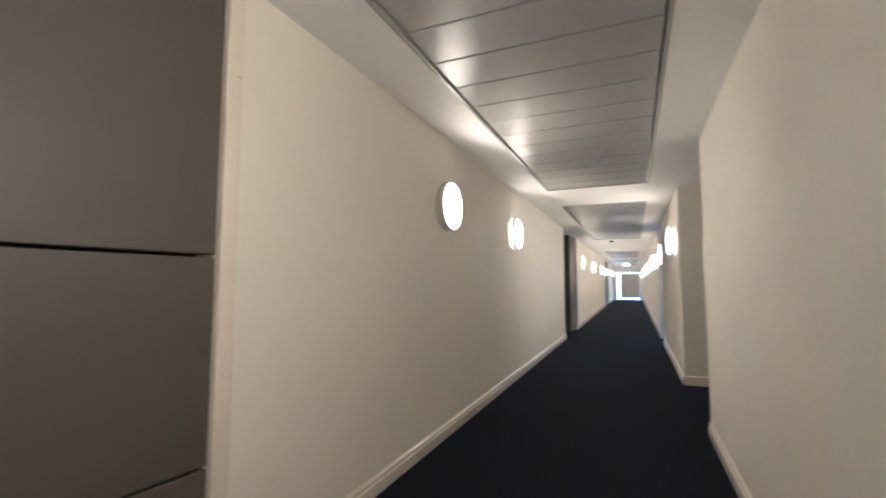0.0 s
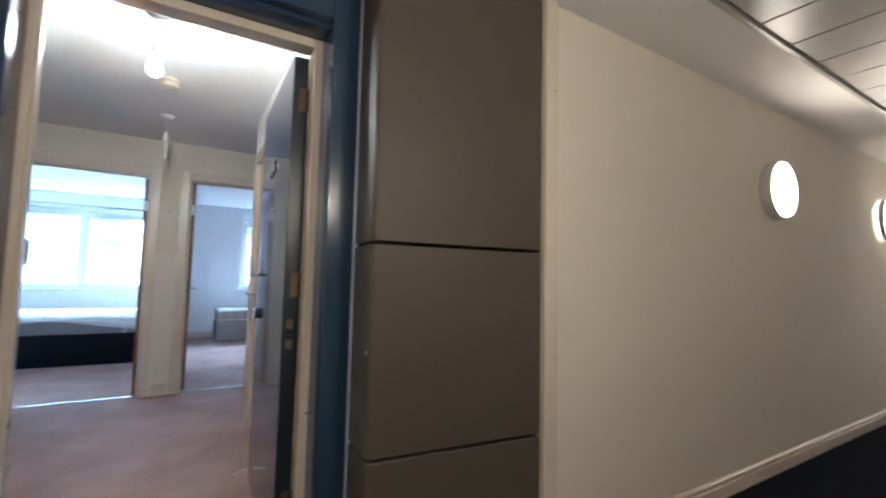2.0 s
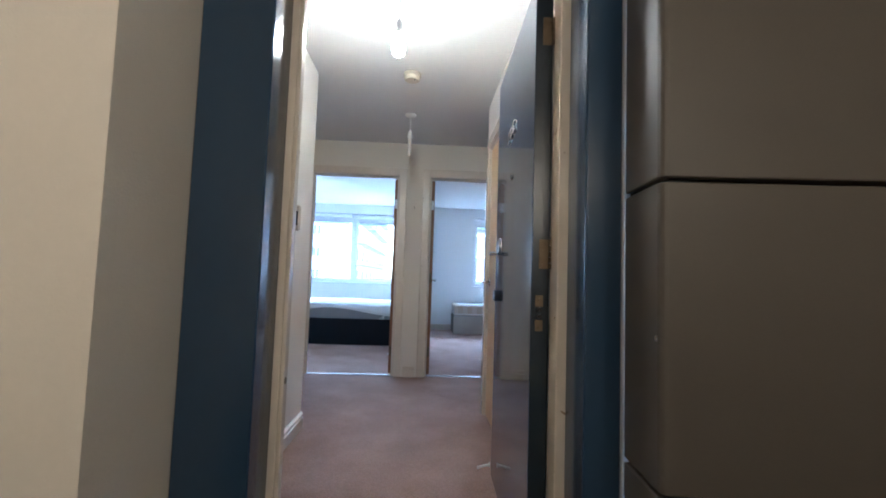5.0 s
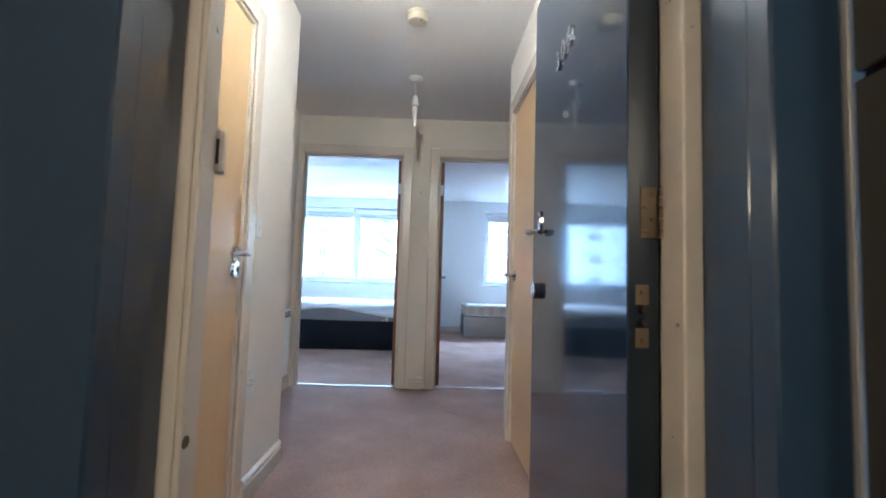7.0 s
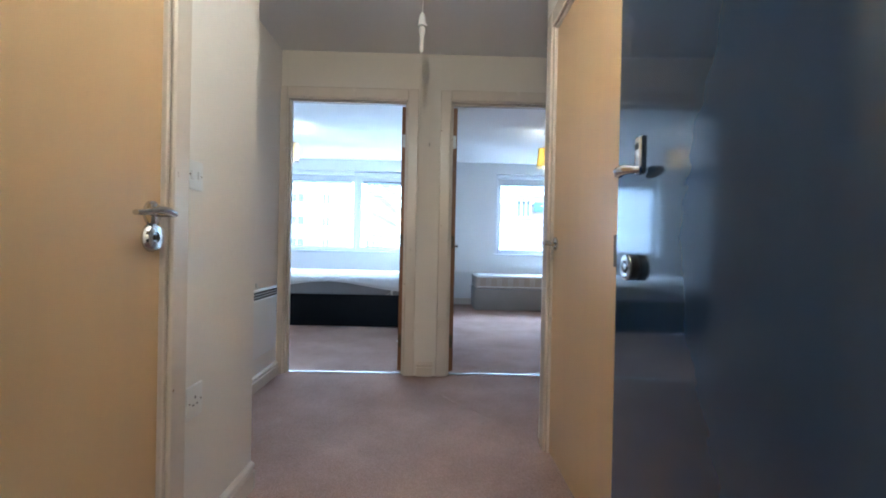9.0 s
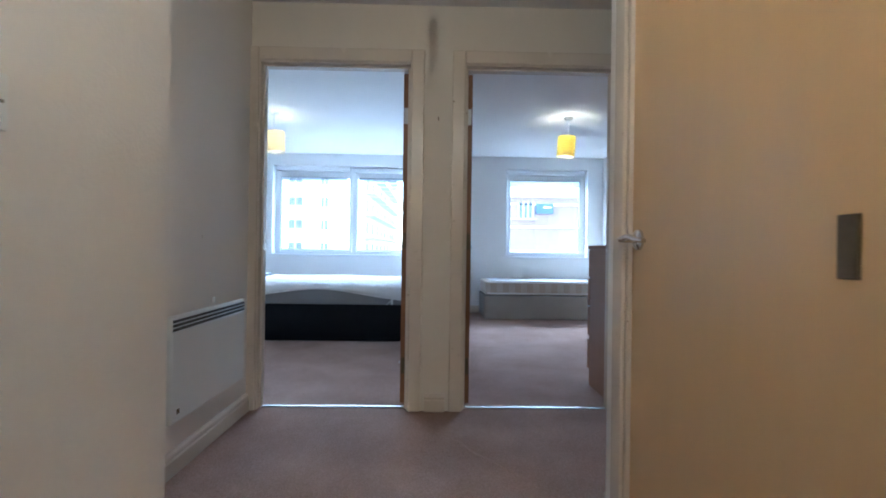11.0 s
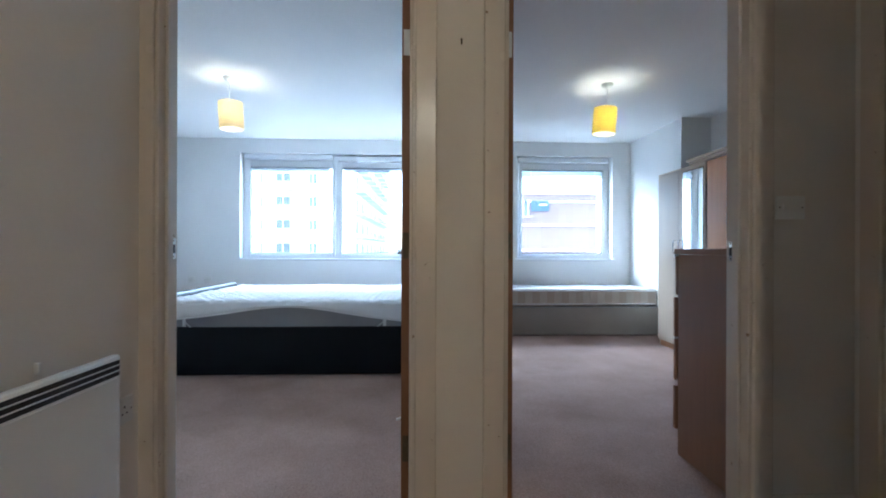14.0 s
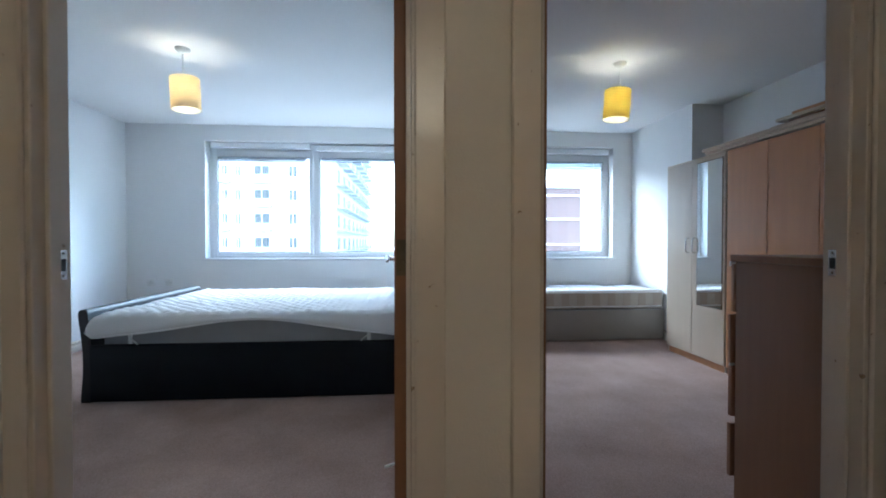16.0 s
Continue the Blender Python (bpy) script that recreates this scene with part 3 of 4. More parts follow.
# flat entrance: blue panels, cream frame, and the heavy door standing open
e = thing("entrance_surround", (-1.57, -0.2, 0), "glossy dark blue painted panels round the flat entrance", "door surround", kind="structure")
part("side_panel", box(-1.60, -1.55, -0.811, -0.607, 0.004, CH, 0.004), BLUE, e)
part("side_panel", box(-1.60, -1.55, 0.294, 0.399, 0.004, CH, 0.004), BLUE, e)
part("edge_strip", box(-1.60, -1.544, 0.3995, 0.4045, 0.004, CH, 0.001), EDGE, e, "pale metal edge strip")
part("top_panel", box(-1.60, -1.55, -0.606, 0.293, 2.145, CH, 0.003), BLUE, e)
part("return_panel", box(-1.715, -1.601, -0.655, -0.611, 0.004, 2.145, 0.002), BLUE, e)
part("return_panel", box(-1.715, -1.601, 0.297, 0.312, 0.004, 2.145, 0.002), BLUE, e)
part("return_panel", box(-1.715, -1.601, -0.610, 0.296, 2.13, 2.147, 0.002), BLUE, e)
FE = thing("door_frame", (-1.74, -0.18, 0), "chipped cream gloss frame of the flat entrance", "door frame", kind="structure")
part("jamb", box(-1.80, -1.717, -0.655, -0.590, 0, 2.145, 0.003), GLOSSW, FE)
part("jamb", box(-1.80, -1.717, 0.266, 0.308, 0, 2.145, 0.003), GLOSSW, FE)
part("head", box(-1.80, -1.717, -0.589, 0.265, 2.097, 2.145, 0.003), GLOSSW, FE)
part("stop", box(-1.755, -1.719, -0.589, -0.577, 0, 2.095, 0.002), GLOSSW, FE)
k = part("rim_lock_keep", box(-1.822, -1.802, -0.616, -0.581, 1.168, 1.252, 0.004), GLOSSW, FE, "painted keep box of the night latch")
part("keep_slot", box(-1.802, -1.8, -0.603, -0.586, 1.184, 1.232), BLACK, k)
part("latch_hole", lathe([(0, 0.0006), (0.006, 0.0008), (0.010, 0.0015), (0.011, 0), (0, 0)], (-1.733, -0.577, 0.692), (0, 1, 0), 18), STEEL, FE, "rusty screw hole")
LY = 0.203            # face of the open door that looks into the hall
d = thing("door_5", (-1.80, LY + 0.052, 0), "glossy dark blue flat entrance door standing open, numbered 306", "door", kind="structure")
part("leaf", box(-2.675, -1.800, LY, LY + 0.060, 0.010, 2.082, 0.002), LEAFBLUE, d)
part("hinge_edge", box(-1.7995, -1.797, LY + 0.001, LY + 0.059, 0.012, 2.080), DKBLUE, d, "dark blue painted hinge edge")
for z in (1.898, 1.117, 0.25):
    hinge(d, -1.797, LY + 0.056, z, -1)
k = part("bolt_plate", box(-1.797, -1.7958, LY + 0.012, LY + 0.042, 0.898, 0.938, 0.0004), DKBLUE, d, "painted plate of the hinge bolts")
for z0, z1 in ((0.858, 0.896), (0.940, 0.978)):
    part("strike_patch", box(-1.797, -1.7955, LY + 0.014, LY + 0.040, z0, z1, 0.0005), STEEL, k, "rusty steel patch")
for z in (0.931, 0.907):
    part("hinge_bolt", tube([(-1.796, LY + 0.027, z), (-1.780, LY + 0.027, z)], [0.009, 0.007], seg=12), BLACK, k, "blackened steel hinge bolt", True)
for z in (0.872, 0.964):
    part("screw", lathe([(0, 0.0018), (0.003, 0.0015), (0.0042, 0), (0, 0)], (-1.7955, LY + 0.027, z), (1, 0, 0), 10), STEEL, k)
k = part("night_latch", lathe([(0, 0.012), (0.012, 0.012), (0.014, 0.021), (0.025, 0.021), (0.029, 0.018), (0.029, 0), (0, 0)], (-2.567, LY, 0.944), (0, -1, 0), 32), BLACK, d,
         "black and chrome lock cylinder", True)
part("bezel", lathe([(0.013, 0.022), (0.023, 0.0245), (0.0285, 0.022), (0.0285, 0.019), (0.013, 0.019)], (-2.567, LY, 0.944), (0, -1, 0), 32), CHROME, k, smooth=True)
part("keyway", lathe([(0, 0.023), (0.008, 0.022), (0.009, 0.012), (0, 0.012)], (-2.567, LY, 0.944), (0, -1, 0), 16), CHROME, k, smooth=True)
k = part("knocker", box(-2.566, -2.534, LY - 0.008, LY, 1.150, 1.234, 0.006, seg=3), CHROME, d, "chrome knocker with an oval plate", True)
part("plate_recess", lathe([(0, 0.0095), (0.008, 0.009), (0.010, 0.007), (0, 0.007)], (-2.550, LY, 1.211), (0, -1, 0), 20), BLACK, k)
part("striker", tube([(-2.585, LY - 0.034, 1.152), (-2.565, LY - 0.040, 1.158), (-2.540, LY - 0.034, 1.158), (-2.522, LY - 0.012, 1.156)], [0.009, 0.014, 0.014, 0.010], seg=12, flat=0.75), CHROME, k, smooth=True)
part("spyhole", lathe([(0, 0.004), (0.006, 0.004), (0.010, 0.006), (0.012, 0), (0, 0)], (-2.235, LY, 1.479), (0, -1, 0), 20), CHROME, d, "chrome door viewer", True)
d.rotation_euler.z = radians(-1.4)
part("lock_plate", box(-2.6775, -2.6745, LY + 0.010, LY + 0.034, 0.88, 1.02, 0.0005), STEEL, d)


def lettering(name, text, size, at, rot, material, parent, depth=0.003):
    """Raised characters in the built-in font, turned to a mesh."""
    cu = bpy.data.curves.new(name, 'FONT')
    cu.body, cu.size, cu.extrude, cu.align_x, cu.align_y = text, size, depth, 'CENTER', 'CENTER'
    cu.bevel_depth = 0.0012
    tmp = new(name + "_outline", cu)
    dg = bpy.context.evaluated_depsgraph_get()
    me = bpy.data.meshes.new_from_object(tmp.evaluated_get(dg))
    bpy.data.objects.remove(tmp)
    me.transform(Matrix.Translation(at) @ Euler([radians(a) for a in rot]).to_matrix().to_4x4())
    bm = bmesh.new()
    bm.from_mesh(me)
    bpy.data.meshes.remove(me)
    return part(name, bm, material, parent)


for i, ch in enumerate("306"):
    lettering("numeral", ch, 0.085, (-2.311 + i * 0.060, LY - 0.004, 1.684 + (i - 1) * 0.006), (90, 0, 0), CHROME, d)

# taupe cladding that wraps the corner of the entrance
c = thing("wall_cladding", (-1.42, 0.72, 0), "taupe laminate cladding panels with dark open joints and screws", "wall panel", kind="structure")
for z0, z1 in ((0.01, 0.541), (0.553, 1.269), (1.281, CH - 0.003)):
    bm = bmesh.new()
    pts = [(-1.543, 0.406), (-1.345, 0.391), (-1.334, 0.393), (-1.327, 0.399), (-1.324, 0.409), (-1.264, 1.096), (-1.54, 1.096)]
    lo = [bm.verts.new((x, y, z0)) for x, y in pts]
    hi = [bm.verts.new((x, y, z1)) for x, y in pts]
    for k in range(len(pts)):
        bm.faces.new((lo[k], lo[(k + 1) % len(pts)], hi[(k + 1) % len(pts)], hi[k]))
    bm.faces.new(lo[::-1])
    bm.faces.new(hi)
    bmesh.ops.bevel(bm, geom=[ed for ed in bm.edges if abs(ed.verts[0].co.z - ed.verts[1].co.z) < 1e-4], offset=0.003, segments=1, affect='EDGES')
    part("panel", bm, LAMI, c)
part("backing", box(-1.54, -1.345, 0.418, 1.08, 0.0, CH), SHADOWGAP, c)
for z in (0.20, 0.900, 1.803):
    part("screw", lathe([(0, 0.003), (0.005, 0.0025), (0.008, 0), (0, 0)], (-1.352, 0.3915, z), (0, -1, 0), 12), CHROME, c, "chrome screw head", True)
trim = lone("corner_trim", box(-1.56, CX + 0.022, 1.098, 1.167, 0, CH, 0.006, seg=2), GLOSSW, "cream gloss upright trim beside the cladding", "trim", "structure")

for dy in (10.59, 25.19):
    copy_thing(c, Matrix.Translation((-1.42, 0.72 + dy, 0)))
    copy_thing(trim, Matrix.Translation(trim.location + Vector((0, dy, 0))))


# ---- windows ----
def window(n, y0, y1, z0, z1, mull, label):
    """A white framed window: slim posts and bottom rail, a deep head, a sash in each light and a board below."""
    w = thing("window_%d" % n, (WX - 0.16, (y0 + y1) / 2, z0), label, "window", kind="structure")
    xa, xb = WX - 0.185, WX - 0.125
    fr, low, top, half = 0.050, 0.032, 0.085, 0.018
    part("frame", box(xa, xb, y0, y0 + fr, z0, z1, 0.004), UPVC, w)
    part("frame", box(xa, xb, y1 - fr, y1, z0, z1, 0.004), UPVC, w)
    part("frame", box(xa, xb, y0 + fr, y1 - fr, z0, z0 + low, 0.004), UPVC, w)
    part("frame", box(xa, xb, y0 + fr, y1 - fr, z1 - top, z1, 0.004), UPVC, w)
    edges = [y0 + fr]
    for m in mull:
        part("mullion", box(xa, xb, m - half, m + half, z0 + low, z1 - top, 0.004), UPVC, w)
        edges += [m - half, m + half]
    edges.append(y1 - fr)
    for a, b in zip(edges[::2], edges[1::2]):
        part("sash", box(xb - 0.012, xb + 0.014, a + 0.001, a + 0.045, z0 + low, z1 - top, 0.005), UPVC, w)
        part("sash", box(xb - 0.012, xb + 0.014, b - 0.045, b - 0.001, z0 + low, z1 - top, 0.005), UPVC, w)
        part("sash", box(xb - 0.012, xb + 0.0135, a + 0.045, b - 0.045, z0 + low, z0 + low + 0.040, 0.005), UPVC, w)
        part("sash", box(xb - 0.012, xb + 0.0135, a + 0.045, b - 0.045, z1 - top - 0.085, z1 - top, 0.005), UPVC, w)
        for u0, u1, v0, v1 in ((a + 0.045, a + 0.051, z0 + low + 0.04, z1 - top - 0.085), (b - 0.051, b - 0.045, z0 + low + 0.04, z1 - top - 0.085),
                               (a + 0.051, b - 0.051, z0 + low + 0.04, z0 + low + 0.046), (a + 0.051, b - 0.051, z1 - top - 0.091, z1 - top - 0.085)):
            part("gasket", box(xb - 0.010, xb + 0.002, u0, u1, v0, v1), GASKET, w, "dark rubber gasket")
        g = part("pane", box(xa + 0.02, xa + 0.024, a, b, z0 + low, z1 - top), GLASS, w, "clear window pane")
        g.visible_shadow = False
        hy = b - 0.022
        hd = part("window_handle", box(xb + 0.014, xb + 0.024, hy - 0.012, hy + 0.012, 1.46, 1.53, 0.003), UPVC, w, "white window handle")
        part("grip", box(xb + 0.026, xb + 0.040, hy - 0.009, hy + 0.009, 1.36, 1.50, 0.004), UPVC, hd)
    part("window_sill", box(xb + 0.001, WX + 0.028, y0 - 0.03, y1 + 0.03, z0 - 0.025, z0 + 0.002, 0.006), UPVC, w, "white window board")
    return w


window(1, -2.815, -0.44, 0.875, 2.245, [-1.586], "white double window with a grey day outside")
window(2, 0.80, 2.09, 0.875, 2.245, [], "white single window with a grey day outside")


def venetian_blind(y0, y1, z1, slats, label):
    """A headrail under the reveal and the slats drawn up against the head of the glass."""
    zs = 2.072
    b = thing("venetian_blind", (WX - 0.07, (y0 + y1) / 2, zs - 0.02), label, "blind")
    part("headrail", box(WX - 0.105, WX - 0.040, y0, y1, z1 - 0.070, z1 - 0.004, 0.010, seg=3), UPVC, b, "white blind headrail", True)
    for i in range(slats):
        z = zs - i * 0.018
        bm = box(WX - 0.108, WX - 0.084, y0 + 0.06, y1 - 0.06, z - 0.0015, z + 0.0015)
        for v in bm.verts:
            v.co.z += 0.35 * (v.co.x - (WX - 0.096)) + 0.003 * noise.noise(Vector((v.co.y * 3, i, 1.7)))
        part("slat", bm, BLIND, b)
    part("bottom_bar", box(WX - 0.106, WX - 0.086, y0 + 0.06, y1 - 0.06, zs - slats * 0.018 - 0.008, zs - slats * 0.018 + 0.004, 0.003), BLIND, b)
    for y in (y0 + 0.18, y1 - 0.18):
        part("ladder_cord", tube([(WX - 0.083, y, z1 - 0.07), (WX - 0.083, y, zs - slats * 0.018)], 0.0015, seg=6), PLASTIC, b)


venetian_blind(-2.77, -1.63, 2.246, 2, "white venetian blind drawn up in the window")
venetian_blind(-1.56, -0.47, 2.225, 2, "white venetian blind drawn up in the window")
venetian_blind(0.83, 2.06, 2.240, 5, "white venetian blind drawn up unevenly in the window")


# ---- lamps ----
def wall_lamp(x, y, z, s, spill=False):
    """A round bulkhead lamp; some spill light on the wall through a gap behind the rim."""
    w = thing("wall_lamp", (x, y, z), "round opal wall lamp, lit, with light spilling behind its rim" if spill else "round opal wall lamp, lit, with a grey rim", "lamp", "corridor wall lamps")
    h = 0.018 if spill else 0.0
    part("body", lathe([(0, h), (0.184, h), (0.193, h + 0.008), (0.193, 0.060), (0.186, 0.070), (0.180, 0.070), (0.180, 0.05), (0, 0.05)], (x, y, z), (s, 0, 0), 48), LAMPBODY, w, smooth=True)
    part("diffuser", lathe([(0.179, 0.062), (0.163, 0.074), (0.12, 0.082), (0.065, 0.086), (0.0, 0.087)], (x, y, z), (s, 0, 0), 48), LAMPGLASS, w, "glowing opal diffuser", True)
    if spill:
        part("back_gap", lathe([(0.105, 0.0), (0.140, 0.0), (0.140, h), (0.105, h)], (x, y, z), (s, 0, 0), 48), LAMPGLASS, w, "lit gap behind the rim", True)


for y in (3.17, 5.32, 12.8, 16.6, 20.4, 23.4, 27.4, 31.2, -3.3):
    wall_lamp(CX, y, 1.785 if y < 8 else 1.74, 1, y in (5.32, 16.6, 23.4))
for y in (6.6, 8.75, 11.9, 14.6, 17.6, 20.6, 24.2, 28.2, 31.4):
    wall_lamp(RX2, y, 1.745 if y < 8 else 1.69, -1, y in (6.6, 11.9))
# unseen lamps, number and places guessed, added to brighten the near walls
for y in (0.7, -0.55, -2.7):
    wall_lamp(RX, y, 1.785, -1)


def pendant(x, y, lit, label):
    p = thing("pendant_lamp", (x, y, H), label, "lamp", "hall pendants")
    part("ceiling_rose", lathe([(0, 0), (0.05, 0), (0.05, -0.008), (0.036, -0.026), (0.018, -0.034), (0, -0.034)], (x, y, H), seg=28), PLASTIC, p, smooth=True)
    part("flex", tube([(x, y, H - 0.03), (x, y, H - 0.15)], 0.0035, seg=8), PLASTIC, p)
    part("lamp_holder", lathe([(0, 0), (0.012, 0), (0.019, -0.015), (0.021, -0.050), (0.029, -0.064), (0.029, -0.072), (0, -0.072)], (x, y, H - 0.140), seg=20), PLASTIC, p, smooth=True)
    if lit:
        part("bulb", lathe([(0.013, 0), (0.016, -0.02), (0.029, -0.05), (0.033, -0.075), (0.027, -0.098), (0.012, -0.110), (0, -0.112)], (x, y, H - 0.210), seg=24), BULB, p, "lit lamp bulb", True)
    else:
        part("bulb", lathe([(0.013, 0), (0.019, -0.01), (0.019, -0.04), (0.013, -0.05), (0.013, -0.13), (0.010, -0.145), (0, -0.15)], (x, y, H - 0.210), seg=20), MILK, p, "unlit low-energy bulb", True)


pendant(-2.44, -0.325, True, "bare lit bulb on a white ceiling pendant")
pendant(-4.08, -0.325, False, "bare unlit bulb on a white ceiling pendant")

def shaded(x, y, material, label, tilt):
    p = thing("pendant_lamp", (x, y, H), label, "lamp", "bedroom pendants")
    part("ceiling_rose", lathe([(0, 0), (0.05, 0), (0.05, -0.008), (0.036, -0.026), (0.018, -0.034), (0, -0.034)], (x, y, H), seg=28), PLASTIC, p, smooth=True)
    part("flex", tube([(x, y, H - 0.03), (x, y, H - 0.20)], 0.0035, seg=8), PLASTIC, p)
    bm = lathe([(0.093, -0.21), (0.095, -0.21), (0.095, -0.432), (0.093, -0.432), (0.093, -0.21)], (0, 0, 0), seg=48)
    bmesh.ops.transform(bm, matrix=Matrix.Translation((x, y, H)) @ pose(0, 0, 0, tilt, 0, 0), verts=bm.verts)
    shade = part("shade", bm, material, p, smooth=True)
    bm = lathe([(0.0905, -0.212), (0.092, -0.212), (0.092, -0.430), (0.0905, -0.430), (0.0905, -0.212)], (0, 0, 0), seg=48)
    bmesh.ops.transform(bm, matrix=Matrix.Translation((x, y, H)) @ pose(0, 0, 0, tilt, 0, 0), verts=bm.verts)
    part("lining", bm, LINING, shade, "white shade lining", True)
    bm = bmesh.new()
    for k in range(3):
        a = k * math.tau / 3
        tube([(0, 0, -0.218), (0.091 * math.cos(a), 0.091 * math.sin(a), -0.218)], 0.0015, bm, 6)
    bmesh.ops.transform(bm, matrix=Matrix.Translation((x, y, H)) @ pose(0, 0, 0, tilt, 0, 0), verts=bm.verts)
    part("spider", bm, PLASTIC, p)
    part("bulb", lathe([(0.013, 0), (0.016, -0.02), (0.027, -0.05), (0.030, -0.070), (0.025, -0.09), (0.012, -0.100), (0, -0.102)], (x, y, H - 0.235), seg=24), SHADEBULB, p, "lit lamp bulb", True)


SHADEBULB = mat("warm_lit_bulb", (0.9, 0.88, 0.82), 0.3, emit=(1.0, 0.88, 0.68), strength=SHADE_GLOW)
shaded(-7.07, -2.05, SHADE_A, "cream linen drum pendant shade, lit", 3)
shaded(-7.066, 1.15, SHADE_B, "blotched yellow linen drum pendant shade, lit", -4)


# ---- hall fittings ----
def panel_heater():
    h = thing("panel_heater", (-4.35, -1.35, 0.25), "white slim electric panel heater fixed to the wall", "heater")
    x0, x1, y0, y1, z0, z1 = -4.715, -4.045, -1.362, -1.333, 0.248, 0.684
    part("case", box(x0, x1, y0, y1 - 0.003, z0, z1, 0.008, seg=3), HEATER, h, smooth=True)
    part("front_panel", box(x0 + 0.02, x1 - 0.004, y1 - 0.004, y1, z0 + 0.006, z1 - 0.066, 0.002), HEATER, h)
    for i in range(3):
        part("grille_slot", box(x0 + 0.008, x1 - 0.008, y1 - 0.0035, y1 - 0.0015, z1 - 0.027 - i * 0.017, z1 - 0.014 - i * 0.017), BLACK, h, "dark outlet slot")
        part("louvre", box(x0 + 0.008, x1 - 0.008, y1 - 0.004, y1 + 0.001, z1 - 0.014 - i * 0.017, z1 - 0.010 - i * 0.017, 0.001), HEATER, h)
    for x in (-4.55, -4.18):
        part("bracket", box(x - 0.02, x + 0.02, HL2, y0 + 0.001, 0.33, 0.62, 0.002), STEEL, h)
    part("cable_clip", box(-4.50, -4.49, HL2, HL2 + 0.012, 0.685, 0.715, 0.002), PLASTIC, h)
    part("badge", box(-4.10, -4.08, y1, y1 + 0.001, 0.285, 0.305), STEEL, h)


panel_heater()


def plate(name, label, centre, out, along, w=0.086, hgt=0.086, rockers=1, kind="switch"):
    """A moulded wall plate with rockers, sockets and screws."""
    c, o, a = Vector(centre), Vector(out), Vector(along)
    p = thing(name, c - Vector((0, 0, hgt / 2)), label, "light switch" if kind == "switch" else "socket")

    def bit(u0, u1, v0, v1, d0, d1, bev):
        lo = c + a * u0 + Vector((0, 0, v0)) + o * d0
        hi = c + a * u1 + Vector((0, 0, v1)) + o * d1
        q = [sorted((lo[i], hi[i])) for i in range(3)]
        return box(*q[0], *q[1], *q[2], bev, seg=2)

    part("face_plate", bit(-w / 2, w / 2, -hgt / 2, hgt / 2, 0, 0.009, 0.003), PLASTIC, p, smooth=True)
    n = rockers
    for i in range(n):
        u = (i - (n - 1) / 2) * w / (n + 0.4)
        if kind == "switch":
            part("rocker", bit(u - 0.008, u + 0.008, -0.013, 0.013, 0.008, 0.0125, 0.0015), PLASTIC, p)
        else:
            part("pin_hole", bit(u - 0.003, u + 0.003, 0.008, 0.016, 0.009, 0.0095, 0), BLACK, p)
            part("pin_hole", bit(u - 0.014, u - 0.007, -0.012, -0.007, 0.009, 0.0095, 0), BLACK, p)
            part("pin_hole", bit(u + 0.007, u + 0.014, -0.012, -0.007, 0.009, 0.0095, 0), BLACK, p)
    for u in (-w / 2 + 0.012, w / 2 - 0.012):
        part("screw", lathe([(0, 0.0105), (0.0028, 0.010), (0.003, 0.008), (0, 0.008)], c + a * u, o, 10), STEEL, p)


plate("light_switch", "white plastic double light switch on the hall wall", (-2.912, HL, 1.178), (0, 1, 0), (1, 0, 0), rockers=2)
plate("wall_socket", "white plastic single socket low on the hall wall", (-2.93, HL, 0.500), (0, 1, 0), (1, 0, 0), hgt=0.10, kind="socket")
plate("light_switch", "white plastic double light switch beside the bedroom door", (DX1, 0.935, 1.165), (1, 0, 0), (0, 1, 0), w=0.110, rockers=2)
plate("wall_socket", "white plastic fused outlet beside the panel heater", (-4.815, HL2, 0.475), (0, 1, 0), (1, 0, 0), kind="socket")
plate("wall_socket", "white plastic socket on the bedroom wall", (WX, -3.42, 0.60), (1, 0, 0), (0, 1, 0), kind="socket")
plate("wall_socket", "white plastic aerial socket on the bedroom wall", (WX, -3.22, 0.60), (1, 0, 0), (0, 1, 0), kind="socket")

k = thing("smoke_alarm", (-3.30, -0.29, H - 0.055), "yellowed round smoke alarm on the hall ceiling", "smoke alarm")
AGED = mat("aged_plastic", (0.62, 0.56, 0.42), 0.4, grain=0.06, scale=60, wear=0.15, wscale=12)
part("base", lathe([(0, 0), (0.060, 0), (0.060, -0.016), (0.055, -0.020), (0, -0.020)], (-3.30, -0.29, H), seg=36), AGED, k, smooth=True)
part("cover", lathe([(0.055, -0.020), (0.052, -0.030), (0.056, -0.034), (0.050, -0.048), (0.020, -0.055), (0, -0.055)], (-3.30, -0.29, H), seg=36), AGED, k, smooth=True)
part("indicator", lathe([(0, -0.058), (0.003, -0.057), (0.004, -0.05), (0, -0.05)], (-3.27, -0.27, H), seg=10), BLACK, k)
lone("wall_hook", tube([(DX1, -0.285, 1.76), (DX1 + 0.012, -0.285, 1.758), (DX1 + 0.02, -0.285, 1.75), (DX1 + 0.018, -0.285, 1.735)], 0.003, seg=8), STEEL,
     "small steel hook screwed to the wall between the doors", "hook", smooth=True)


